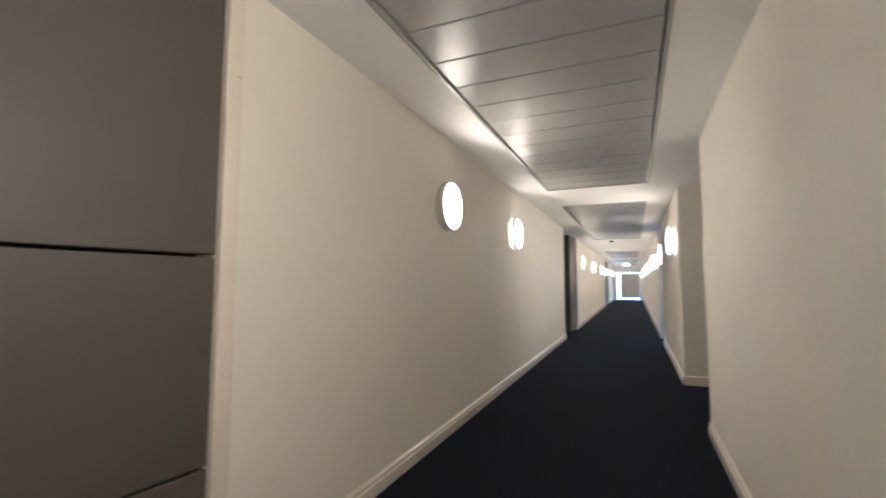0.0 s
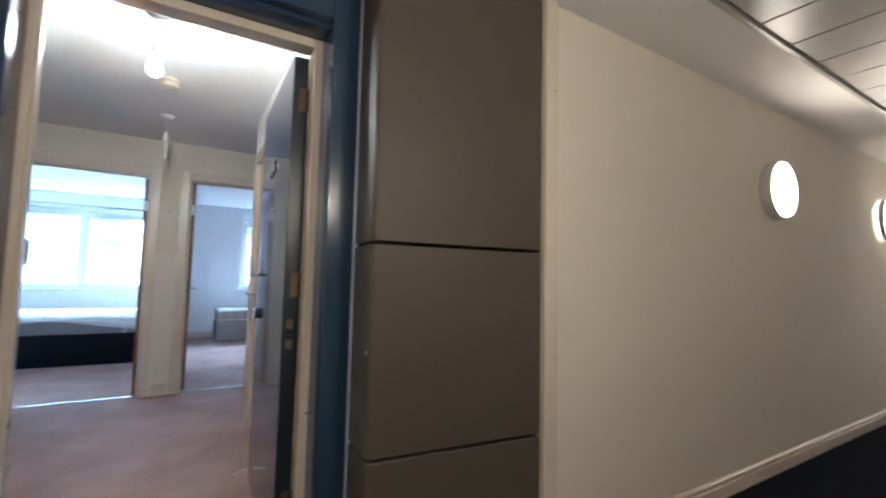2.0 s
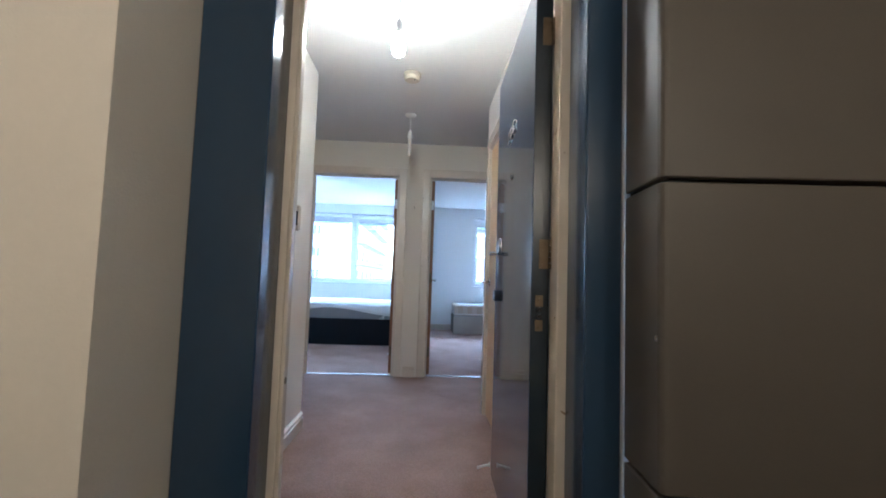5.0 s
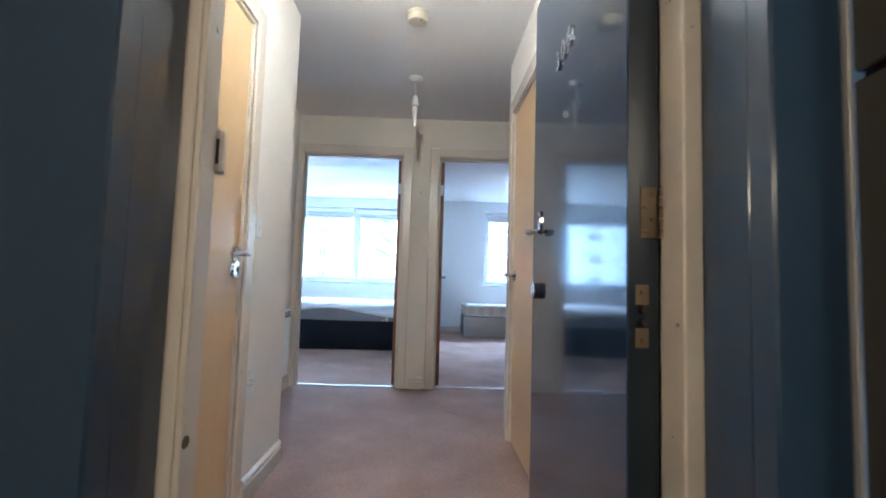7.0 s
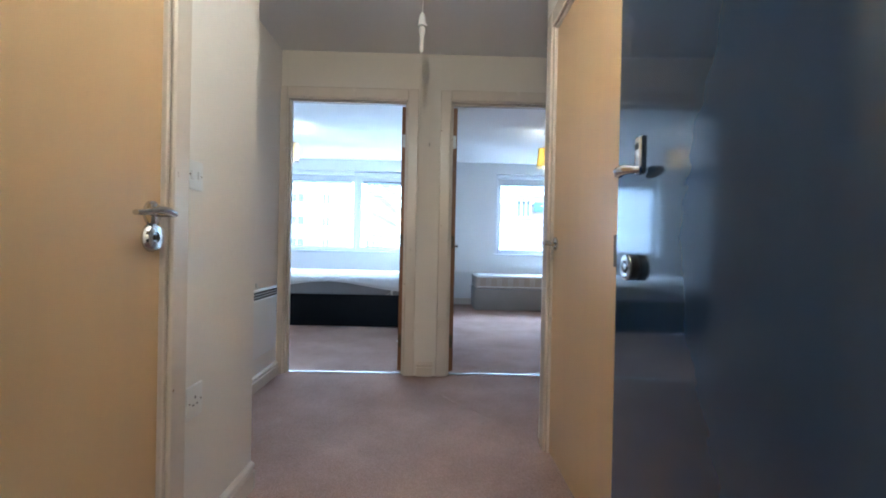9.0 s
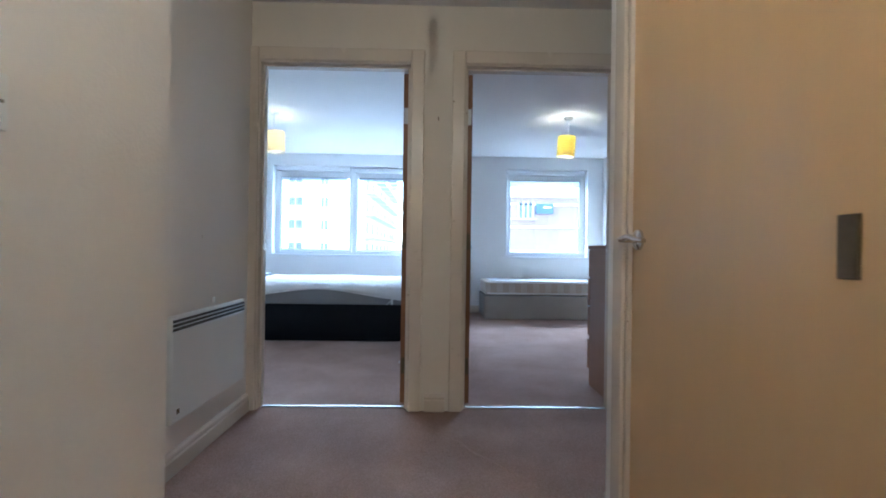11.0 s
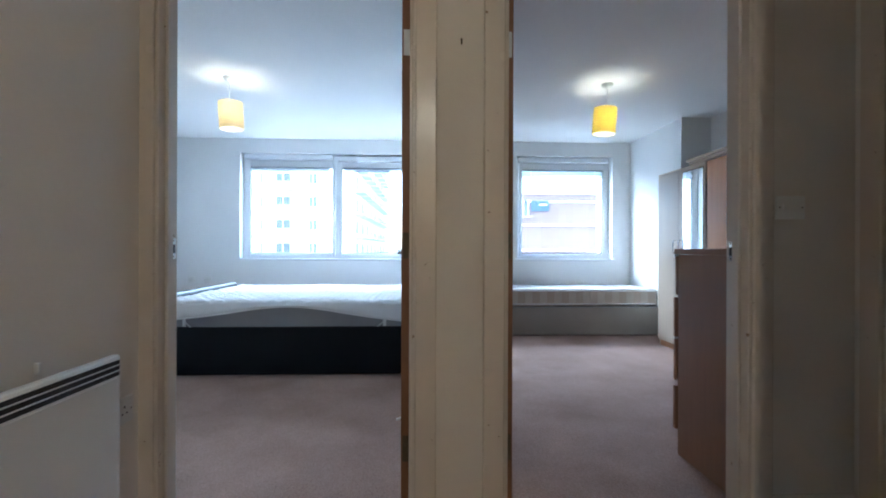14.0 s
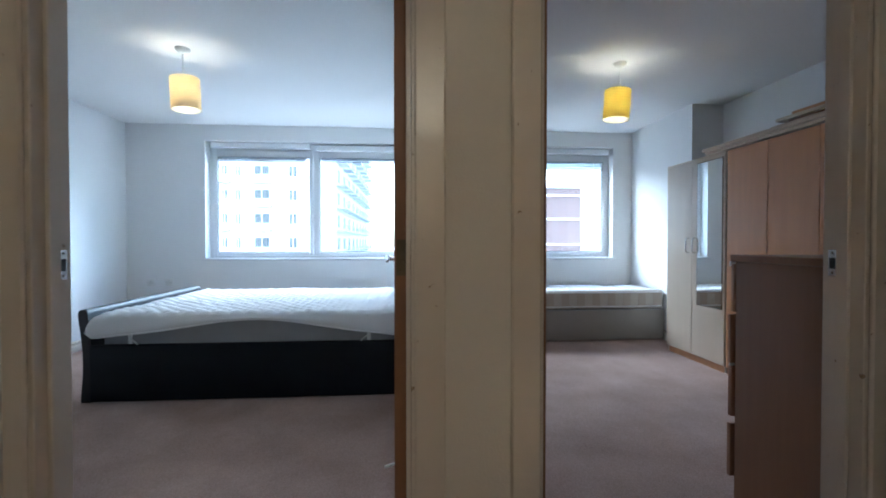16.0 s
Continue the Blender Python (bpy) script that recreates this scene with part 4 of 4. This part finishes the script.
def door_peg(x, y, z, s, label):
    """A white rubber-tipped rod that keeps a door off the wall."""
    k = thing("door_stop", (x, y, z), label, "door stop")
    part("foot", lathe([(0, 0.004), (0.010, 0.004), (0.013, 0), (0, 0)], (x, y, z), (0, s, 0), 16), PLASTIC, k, smooth=True)
    part("rod", tube([(x, y, z), (x - 0.004, y + s * 0.03, z - 0.006), (x - 0.006, y + s * 0.062, z - 0.018)], [0.006, 0.006, 0.007], seg=10), PLASTIC, k, smooth=True)


door_peg(-2.58, LY, 0.10, -1, "white plastic door stop on the foot of the blue door")
door_peg(-5.72, -0.503, 0.10, -1, "white plastic door stop on the foot of the bedroom door")

# ---- corridor fittings ----
def niche_door(n, x, y0, y1, s, label):
    d = thing("door_%d" % n, (x, (y0 + y1) / 2, 0), label, "door", kind="structure")
    part("leaf", box(*sorted((x, x + s * 0.04)), y0 + 0.10, y1 - 0.10, 0.01, 2.06, 0.003), BLUE, d)
    part("jamb", box(*sorted((x, x + s * 0.06)), y0, y0 + 0.095, 0.0, 2.16, 0.003), BLUE, d)
    part("jamb", box(*sorted((x, x + s * 0.06)), y1 - 0.095, y1, 0.0, 2.16, 0.003), BLUE, d)
    part("head", box(*sorted((x, x + s * 0.06)), y0 + 0.097, y1 - 0.097, 2.065, 2.16, 0.003), BLUE, d)
    part("letter_plate", box(*sorted((x + s * 0.04, x + s * 0.046)), (y0 + y1) / 2 - 0.12, (y0 + y1) / 2 + 0.12, 1.02, 1.07, 0.002), CHROME, d)


niche_door(6, -1.56, 9.66, 10.96, 1, "closed dark blue flat door in a corridor niche")
niche_door(7, -1.56, 24.1, 25.5, 1, "closed dark blue flat door in a corridor niche")
niche_door(8, 1.0, 9.62, 10.58, -1, "closed dark blue flat door in a corridor niche")
niche_door(9, 1.75, 4.2, 5.35, -1, "closed dark blue door at the back of the alcove")
for k0, (z0, z1) in enumerate(((1.50, 1.66), (1.30, 1.44))):
    n = thing("wall_notice", (0.92, 5.885, z0), "small white notice on the alcove wall", "notice")
    part("board", box(0.85, 0.99, 5.885, 5.898, z0, z1, 0.002), PLASTIC, n)
    for i in range(3):
        part("text_bar", box(0.865, 0.97 - 0.02 * i, 5.8835, 5.885, z1 - 0.045 - i * 0.03, z1 - 0.032 - i * 0.03), BLACK, n)
# end of the corridor: a glazed screen with a grey door
w = thing("window_3", (-0.33, CEND + 0.06, 0), "bright glazed screen with a grey door at the corridor's end", "window", kind="structure")
part("door_panel", box(-0.80, 0.395, CEND + 0.04, CEND + 0.09, 0.12, 1.84, 0.004), FARGREY, w, "pale grey door panel")
for x0, x1, z0, z1 in ((-1.05, -1.00, 0.0, 1.95), (0.40, 0.45, 0.0, 1.95), (-1.00, 0.40, 1.88, 1.95), (-1.00, 0.40, 0.0, 0.03)):
    part("frame", box(x0, x1, CEND + 0.03, CEND + 0.10, z0, z1, 0.003), UPVC, w)
g = part("pane", box(-1.00, 0.40, CEND + 0.10, CEND + 0.104, 0.03, 1.88), GLASS, w)
g.visible_shadow = False
k = thing("ceiling_light", (-0.33, 29.5, CH - 0.08), "lit round ceiling light in the corridor", "lamp")
part("base", lathe([(0, 0), (0.17, 0), (0.17, -0.03), (0, -0.03)], (-0.33, 29.5, CH), seg=32), LAMPBODY, k, smooth=True)
part("diffuser", lathe([(0.165, -0.03), (0.155, -0.06), (0.09, -0.085), (0, -0.092)], (-0.33, 29.5, CH), seg=32), EXITGREEN, k, "glowing cool white diffuser", True)
k = thing("ceiling_detector", (-0.45, 13.0, CH - 0.045), "small round smoke detector on the corridor ceiling", "smoke alarm")
part("base", lathe([(0, 0), (0.055, 0), (0.055, -0.02), (0.035, -0.045), (0, -0.045)], (-0.45, 13.0, CH), seg=24), BLACK, k, smooth=True)


# the corridor runs a little askew to the flat
SKEW = Matrix.Translation((CX, 1.1, 0)) @ Matrix.Rotation(0.0135, 4, 'Z') @ Matrix.Translation((-CX, -1.1, 0))
ASKEW = ("wall_corridor", "wall_niche", "wall_alcove_back", "wall_alcove_side", "wall_alcove_far", "floor_corridor", "ceiling_corridor", "ceiling_trays", "wall_lamp",
         "wall_notice", "window_3", "ceiling_light", "ceiling_detector", "door_6", "door_7", "door_8", "door_9", "wall_cladding.", "corner_trim.")
for ob in list(scene.collection.all_objects):
    if ob.parent is None and (ob.name.startswith(ASKEW) or ob.name in ("baseboard", "baseboard.001")):
        ob.matrix_basis = SKEW @ ob.matrix_basis


# ---- bedrooms ----
def corner(v):
    """How far a loose cover has slid out round its foot-end corner, 0 to 1."""
    return max(0.0, 1 - v / 0.07) ** 0.6


def front(v, f):
    """How far the hanging front of a cover stands out; f runs from the top edge to the hem."""
    return 0.012 + 0.022 * math.sin(f * 2.4) + 0.020 * f ** 0.5 * corner(v)


def quilted(x0, x1, y0, y1, zt, drop, seed, nx=90, ny=120, sag=0.012, puff=0.016):
    """A quilted cover that hangs over its front edge with an uneven hem. x1 is the front."""
    bm = bmesh.new()
    rows = []
    hang = 7
    for i in range(nx + hang + 1):
        row = []
        for j in range(ny + 1):
            v = j / ny
            y = y0 + (y1 - y0) * v
            hem = drop(v)
            wob = 0.008 * noise.noise(Vector((y * 5, 0, seed)))
            if i < hang:
                f = 1 - i / hang
                z = zt - 0.02 - hem * f
                x = x1 + front(v, f) + wob * f * 2
                y -= 0.026 * f ** 0.5 * corner(v)
            else:
                u = (i - hang) / nx
                x = x1 + (x0 - x1) * u
                edge = min(u, 1 - u, v, 1 - v)
                jx = x + 0.030 * noise.noise(Vector((x * 4.0, y * 4.0, seed + 5)))
                jy = y + 0.030 * noise.noise(Vector((x * 4.0, y * 4.0, seed + 9)))
                quilt = abs(math.sin((jx + jy) * math.pi / 0.105)) * abs(math.sin((jx - jy) * math.pi / 0.105))
                rim = min(1.0, edge / 0.035)
                z = zt - 0.020 * (1 - rim) ** 2 + puff * (0.25 + 0.75 * rim) * quilt ** 0.5 + sag * noise.noise(Vector((x * 2.1, y * 1.7, seed)))
                z += sag * 0.7 * noise.noise(Vector((x * 7.0, y * 5.0, seed + 2)))
                x += front(v, 0.0) * (1 - rim) if u < 0.5 else 0.0
            row.append(bm.verts.new((x, y, z)))
        rows.append(row)
    for a, b in zip(rows, rows[1:]):
        for j in range(ny):
            bm.faces.new((a[j], a[j + 1], b[j + 1], b[j]))
    return bm


def double_bed():
    b = thing("double_bed", (-7.66, -1.55, 0), "dark leather sleigh bed with a loose bare mattress", "bed")
    part("side_rail", box(-6.935, -6.895, -2.56, -0.52, 0.004, 0.383, 0.012, seg=2), LEATHER, b, smooth=True)
    part("side_rail", box(-8.47, -8.43, -2.56, -0.52, 0.004, 0.383, 0.012, seg=2), LEATHER, b, smooth=True)
    part("slat_base", box(-8.43, -6.935, -2.55, -0.53, 0.26, 0.34, 0.004), CHEST, b)

    def board(y, s, top):
        bm = bmesh.new()
        prof = []
        n = 14
        for i in range(n + 1):
            f = i / n
            prof.append((y + s * (0.02 + 0.012 * f ** 2 - 0.022 * math.sin(f * math.pi)), 0.0 + f * top))
        for i in range(9):
            a = math.pi * (i / 8)
            prof.append((prof[n][0] - s * 0.032 + s * 0.032 * math.cos(a), top + 0.030 * math.sin(a)))
        for i in range(n, -1, -1):
            f = i / n
            prof.append((y + s * (-0.040 + 0.012 * f ** 2 - 0.022 * math.sin(f * math.pi)), f * top))
        pts = list(dict.fromkeys((round(p, 5), round(q, 5)) for p, q in prof))
        ra = [bm.verts.new((-6.90, p, q)) for p, q in pts]
        rb = [bm.verts.new((-8.50, p, q)) for p, q in pts]
        m = len(pts)
        for k in range(m):
            bm.faces.new((ra[k], ra[(k + 1) % m], rb[(k + 1) % m], rb[k]))
        bm.faces.new(ra)
        bm.faces.new(rb[::-1])
        bmesh.ops.bevel(bm, geom=[e for e in bm.edges if abs(e.verts[0].co.x - e.verts[1].co.x) < 1e-4], offset=0.006, segments=2, affect='EDGES')
        return bm

    part("footboard", board(-2.60, -1, 0.590), SHEEN, b, smooth=True)
    part("headboard", board(-0.50, 1, 0.75), LEATHER, b, smooth=True)
    for y in (-2.4, -0.7):
        for x in (-6.98, -8.40):
            part("foot", box(x - 0.03, x + 0.03, y - 0.03, y + 0.03, 0.0, 0.045, 0.004), BLACK, b)
    m = thing("mattress", (-7.66, -1.55, 0.34), "grey sided double mattress on the dark bed", "mattress")
    part("core", box(-8.42, -6.93, -2.50, -0.56, 0.342, 0.560, 0.035, seg=4), GREYTICK, m, smooth=True)
    part("strap", box(-6.928, -6.922, -2.33, -2.305, 0.38, 0.45, 0.002), TICK, m, "white label strap")
    part("strap", box(-6.928, -6.922, -0.75, -0.725, 0.38, 0.47, 0.002), TICK, m, "white label strap")
    def drop(v):
        return 0.125 - 0.085 * math.sin(math.pi * min(1, max(0, (v - 0.02) / 0.96))) ** 0.8 + 0.02 * math.sin(v * 9) - 0.035 * max(0.0, 1 - v / 0.025) ** 2

    c = thing("mattress_cover", (-7.66, -1.55, 0.5), "white quilted mattress cover lying loose and uneven", "mattress cover")
    cover = part("quilt", quilted(-8.46, -6.905, -2.525, -0.54, 0.585, drop, 3.0, 140, 190), TICK, c, smooth=True)
    so = cover.modifiers.new("thickness", 'SOLIDIFY')
    so.thickness = 0.012
    edge = []
    for i in range(61):
        y = -2.525 + 1.985 * i / 60
        edge.append((-6.905 + front(i / 60, 1.0) + 0.016 * noise.noise(Vector((y * 5, 0, 3.0))), y - 0.026 * corner(i / 60), 0.565 - drop(i / 60)))
    part("hem", tube(edge, 0.006, seg=8), TICK, c, "bound white hem", True)
    for y0, s in ((-2.30, 1), (-0.74, -1)):
        part("corner_strap", tube([(-6.890, y0, 0.43), (-6.889, y0 + 0.03 * s, 0.405), (-6.891, y0 + 0.05 * s, 0.385)], 0.008, seg=8, flat=0.4), TICK, c, "white elastic strap", True)
    for ob in (b, m, c):
        ob.location.x += 0.03


double_bed()


def single_bed():
    b = thing("divan_bed", (-8.77, 1.32, 0), "grey fabric single divan base below the window", "bed")
    part("base", box(-9.105, -8.415, 0.372, 2.285, 0.012, 0.345, 0.015, seg=2), DIVAN, b, smooth=True)
    part("piping", tube([(-8.415, 0.385, 0.338), (-8.414, 1.3, 0.339), (-8.415, 2.275, 0.338)], 0.005, seg=8), GREYTICK, b)
    for y in (0.48, 2.15):
        for x in (-8.52, -9.05):
            part("castor", lathe([(0, 0), (0.022, 0), (0.022, 0.013), (0, 0.013)], (x, y, 0), seg=16), BLACK, b)
    m = thing("mattress", (-8.77, 1.32, 0.336), "bare single mattress with beige striped border", "mattress")
    part("core", box(-9.10, -8.425, 0.38, 2.28, 0.347, 0.545, 0.028, seg=3), BEIGETICK, m, smooth=True)
    y = 0.46
    while y < 2.2:
        part("stripe", box(-8.428, -8.4225, y, y + 0.085, 0.380, 0.515, 0.002), TAN, m)
        y += 0.17
    for z in (0.373, 0.522):
        part("piping", tube([(-8.422, 0.41, z), (-8.420, 1.3, z), (-8.422, 2.25, z)], 0.006, seg=8), TICK, m, smooth=True)
    part("top_panel", quilted(-9.08, -8.45, 0.41, 2.26, 0.541, lambda v: 0.0, 8.0, 50, 110, 0.008, 0.007), TICK, m, "white quilted top", True)
    for ob in (b, m):
        ob.location.x += 0.055
        ob.location.y += 0.027


single_bed()


def chest():
    c = thing("chest_of_drawers", (-5.26, 1.2, 0), "dark reddish wood chest of drawers against the wall", "chest of drawers")
    part("side_panel", box(-5.458, -5.055, 0.836, 0.852, 0.0, 0.984, 0.0015), CHEST, c)
    part("side_panel", box(-5.458, -5.055, 1.582, 1.600, 0.0, 0.984, 0.0015), CHEST, c)
    part("top", box(-5.484, -5.052, 0.830, 1.606, 0.985, 1.012, 0.003), CHEST, c)
    part("back", box(-5.060, -5.053, 0.851, 1.581, 0.03, 0.978), CHEST, c)
    part("plinth", box(-5.44, -5.425, 0.851, 1.581, 0.0, 0.08), CHEST, c)
    part("edge_cap", box(-5.488, -5.4795, 0.832, 0.852, 0.966, 0.986, 0.001), PLASTIC, c, "white plastic corner cap")
    part("edge_cap", box(-5.488, -5.4795, 0.832, 0.852, 0.564, 0.574, 0.001), PLASTIC, c, "white plastic corner cap")
    for z0, z1, pull in ((0.115, 0.330, 0.020), (0.360, 0.564, 0.016), (0.574, 0.770, 0.020), (0.785, 0.975, 0.004)):
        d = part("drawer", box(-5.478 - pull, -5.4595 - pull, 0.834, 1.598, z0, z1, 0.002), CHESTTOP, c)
        part("drawer_box", box(-5.459 - pull, -5.20, 0.860, 1.572, z0 + 0.02, z1 - 0.03), CHEST, d)
        for y in (1.02, 1.41):
            part("knob", lathe([(0, 0.022), (0.012, 0.020), (0.015, 0.014), (0.007, 0.006), (0.008, 0), (0, 0)], (-5.478 - pull, y, (z0 + z1) / 2), (-1, 0, 0), 16), STEEL, d, smooth=True)


chest()


def wardrobe_light():
    w = thing("wardrobe", (-7.57, 2.37, 0), "pale birch two door wardrobe with a long mirror", "wardrobe")
    x0, x1, y0, y1, zt = -7.940, -7.150, 2.095, 2.63, 1.80
    part("side_panel", box(x0, x0 + 0.018, y0, y1, 0.0, zt - 0.019, 0.001), BIRCH, w)
    part("side_panel", box(x1 - 0.018, x1, y0, y1, 0.0, zt - 0.019, 0.001), BIRCH, w)
    part("top", box(x0, x1, y0 - 0.018, y1, zt - 0.018, zt, 0.002), BIRCH, w)
    part("plinth", box(x0 + 0.02, x1 - 0.02, y0, y0 + 0.016, 0.0, 0.055), CHERRY, w)
    part("back", box(x0 + 0.02, x1 - 0.02, y1 - 0.006, y1, 0.02, zt - 0.02), BIRCH, w)
    part("floor", box(x0 + 0.02, x1 - 0.02, y0 + 0.02, y1 - 0.01, 0.056, 0.074), BIRCH, w)
    mid = -7.562
    for a, b, s in ((x0 + 0.002, mid - 0.002, 1), (mid + 0.002, x1 - 0.002, -1)):
        d = part("door", box(a, b, y0 - 0.019, y0 - 0.001, 0.06, zt - 0.021, 0.0015), BIRCH, w)
        hx = b - 0.040 if s > 0 else a + 0.046
        pts = [(hx, y0 - 0.019, 1.10), (hx, y0 - 0.040, 1.10), (hx, y0 - 0.050, 1.085), (hx, y0 - 0.050, 0.985), (hx, y0 - 0.040, 0.97), (hx, y0 - 0.019, 0.97)]
        part("handle", tube(pts, 0.0055, seg=10, up=(1, 0, 0)), CHROME, d, "chrome bow handle", True)
    m = part("mirror", box(-7.487, -7.180, y0 - 0.024, y0 - 0.0195, 0.517, 1.750, 0.001), MIRROR, w, "bevelled mirror")
    part("mirror_edge", box(-7.493, -7.174, y0 - 0.0215, y0 - 0.0192, 0.511, 1.756), STEEL, m)


def wardrobe_cherry():
    w = thing("wardrobe", (-6.45, 2.37, 0), "reddish wood three door wardrobe with a pale cornice", "wardrobe")
    x0, x1, y0, y1, zt = -7.132, -5.945, 2.095, 2.63, 1.80
    part("side_panel", box(x0, x0 + 0.018, y0, y1, 0.0, zt, 0.001), CHERRY, w)
    part("side_panel", box(x1 - 0.018, x1, y0, y1, 0.0, zt, 0.001), CHERRY, w)
    part("back", box(x0 + 0.02, x1 - 0.02, y1 - 0.006, y1, 0.02, zt - 0.02), CHERRY, w)
    part("plinth", box(x0 + 0.02, x1 - 0.02, y0, y0 + 0.016, 0.0, 0.055), CHERRY, w)
    step = (x1 - x0) / 3
    for i in range(3):
        d = part("door", box(x0 + i * step + 0.002, x0 + (i + 1) * step - 0.002, y0 - 0.019, y0 - 0.001, 0.06, zt - 0.008, 0.0015), CHERRY, w)
        hx = x0 + (i + (0.88 if i != 2 else 0.12)) * step
        pts = [(hx, y0 - 0.019, 0.78), (hx, y0 - 0.040, 0.78), (hx, y0 - 0.050, 0.765), (hx, y0 - 0.050, 0.665), (hx, y0 - 0.040, 0.65), (hx, y0 - 0.019, 0.65)]
        part("handle", tube(pts, 0.0055, seg=10, up=(1, 0, 0)), CHROME, d, "chrome bow handle", True)
    bm = box(x0 - 0.265, x1 + 0.02, y0 - 0.05, y1, zt + 0.026, zt + 0.056, 0.006)
    box(x0 - 0.245, x1 + 0.01, y0 - 0.035, y1, zt + 0.002, zt + 0.026, 0.004, bm)
    part("cornice", bm, BIRCH, w, "pale wood cornice")


wardrobe_light()
wardrobe_cherry()
for i, (dx, dy, r, half) in enumerate(((-0.02, 0.0, 1.0, 0.43), (0.05, 0.03, -2.5, 0.40), (0.0, 0.015, 2.0, 0.42), (0.07, 0.03, 1.0, 0.38))):
    ob = lone("board", box(-half, half, -0.19, 0.19, 0, 0.022, 0.002), (BIRCH, CHEST, BIRCH, CHERRY)[i], "loose wardrobe shelf board lying on the wardrobe", "board",
              group="boards on the wardrobe")
    ob.matrix_basis = pose(-6.30 + dx, 2.30 + dy, 1.857 + i * 0.0235, 0, 0, r)


# ---- outside ----
GZ = -8.6
# out of view; its pale colour is there to reflect light indoors
lone("ground", box(-900, 300, -700, 700, GZ - 0.3, GZ), GROUNDM, "unseen ground far below the windows, made pale to bounce light up", "ground", "structure")


def tower():
    """A far block of flats: balconies down its face, and a side that runs away with balconies of its own."""
    b = thing("apartment_building", (-75, -28, GZ), "tall white rendered apartment block with balconies", "building")
    part("wall", box(-110, -59.8, -55, -9.6, GZ, 34), RENDERW, b)
    part("roof", box(-110.3, -59.5, -55.3, -9.3, 34, 34.6), FARPALE, b)
    x = -59.8
    for k in range(13):
        z = GZ + 2.6 + k * 2.95
        for y, wd, bal in ((-18.45, 1.7, 1.25), (-21.3, 0.45, 0), (-14.7, 0.85, 0), (-22.9, 0.5, 0.75), (-27.5, 1.7, 1.25), (-31.0, 0.8, 0)):
            w = part("window", box(x, x + 0.07, y - wd / 2, y + wd / 2, z + 0.5, z + 1.75), FARGLASS, b)
            part("frame", box(x + 0.07, x + 0.10, y - 0.05, y + 0.05, z + 0.5, z + 1.75), UPVC, w)
            if bal:
                p = part("balcony", box(x, x + 1.1, y - bal, y + bal, z - 0.42, z - 0.25), FARPALE, b)
                part("rail", box(x + 1.04, x + 1.10, y - bal, y + bal, z + 0.55, z + 0.62), FARPALE, p)
                part("panel", box(x + 1.05, x + 1.07, y - bal + 0.05, y + bal - 0.05, z - 0.2, z + 0.5), RENDERW, p)
        for i in range(8):
            u = x - 3.2 - i * 5.2
            part("window", box(u - 0.8, u + 0.8, -9.6, -9.53, z + 0.2, z + 1.75), FARGLASS, b)
            p = part("balcony", box(u - 1.7, u + 1.7, -9.6, -8.3, z - 0.42, z - 0.25), FARPALE, b)
            part("rail", box(u - 1.7, u + 1.7, -8.36, -8.30, z + 0.50, z + 0.62), FARGREY, p)
            for v in (-1.66, -0.55, 0.55, 1.66):
                part("post", box(u + v - 0.04, u + v + 0.04, -8.36, -8.30, z - 0.25, z + 0.50), FARGREY, p)


def brick_block():
    b = thing("brick_building", (-40, 5, GZ), "low red brick building with pale string courses", "building")
    part("wall", box(-52, -33, 2.2, 11.3, GZ, 4.75), BRICK, b)
    part("coping", box(-52.1, -32.9, 2.1, 11.4, 4.75, 4.95), RENDERW, b)
    for z in (4.18, 2.58, 0.86, -0.95, -2.9):
        part("string_course", box(-33.0, -32.92, 2.2, 11.3, z, z + 0.13), RENDERW, b)
    s = part("panel", box(-33.0, -32.9, 6.76, 7.98, 3.58, 4.30), SIGNBLUE, b, "dark blue panel")
    part("text_bar", box(-32.9, -32.89, 7.30, 7.85, 3.98, 4.08), RENDERW, s)
    w = part("window", box(-33.0, -32.92, 5.5, 6.6, 3.25, 4.35), FARGLASS, b)
    for i in range(4):
        part("frame", box(-32.92, -32.88, 5.5 + i * 0.34, 5.56 + i * 0.34, 3.2, 4.4), UPVC, w)
    part("railing", box(-32.85, -32.80, 5.0, 6.8, 3.15, 3.25), FARGREY, b)
    for y in (4.0, 8.6):
        for z in (-2.7, -5.6):
            part("window", box(-33.0, -32.93, y - 0.6, y + 0.6, z, z + 1.5), FARGLASS, b)


tower()
brick_block()
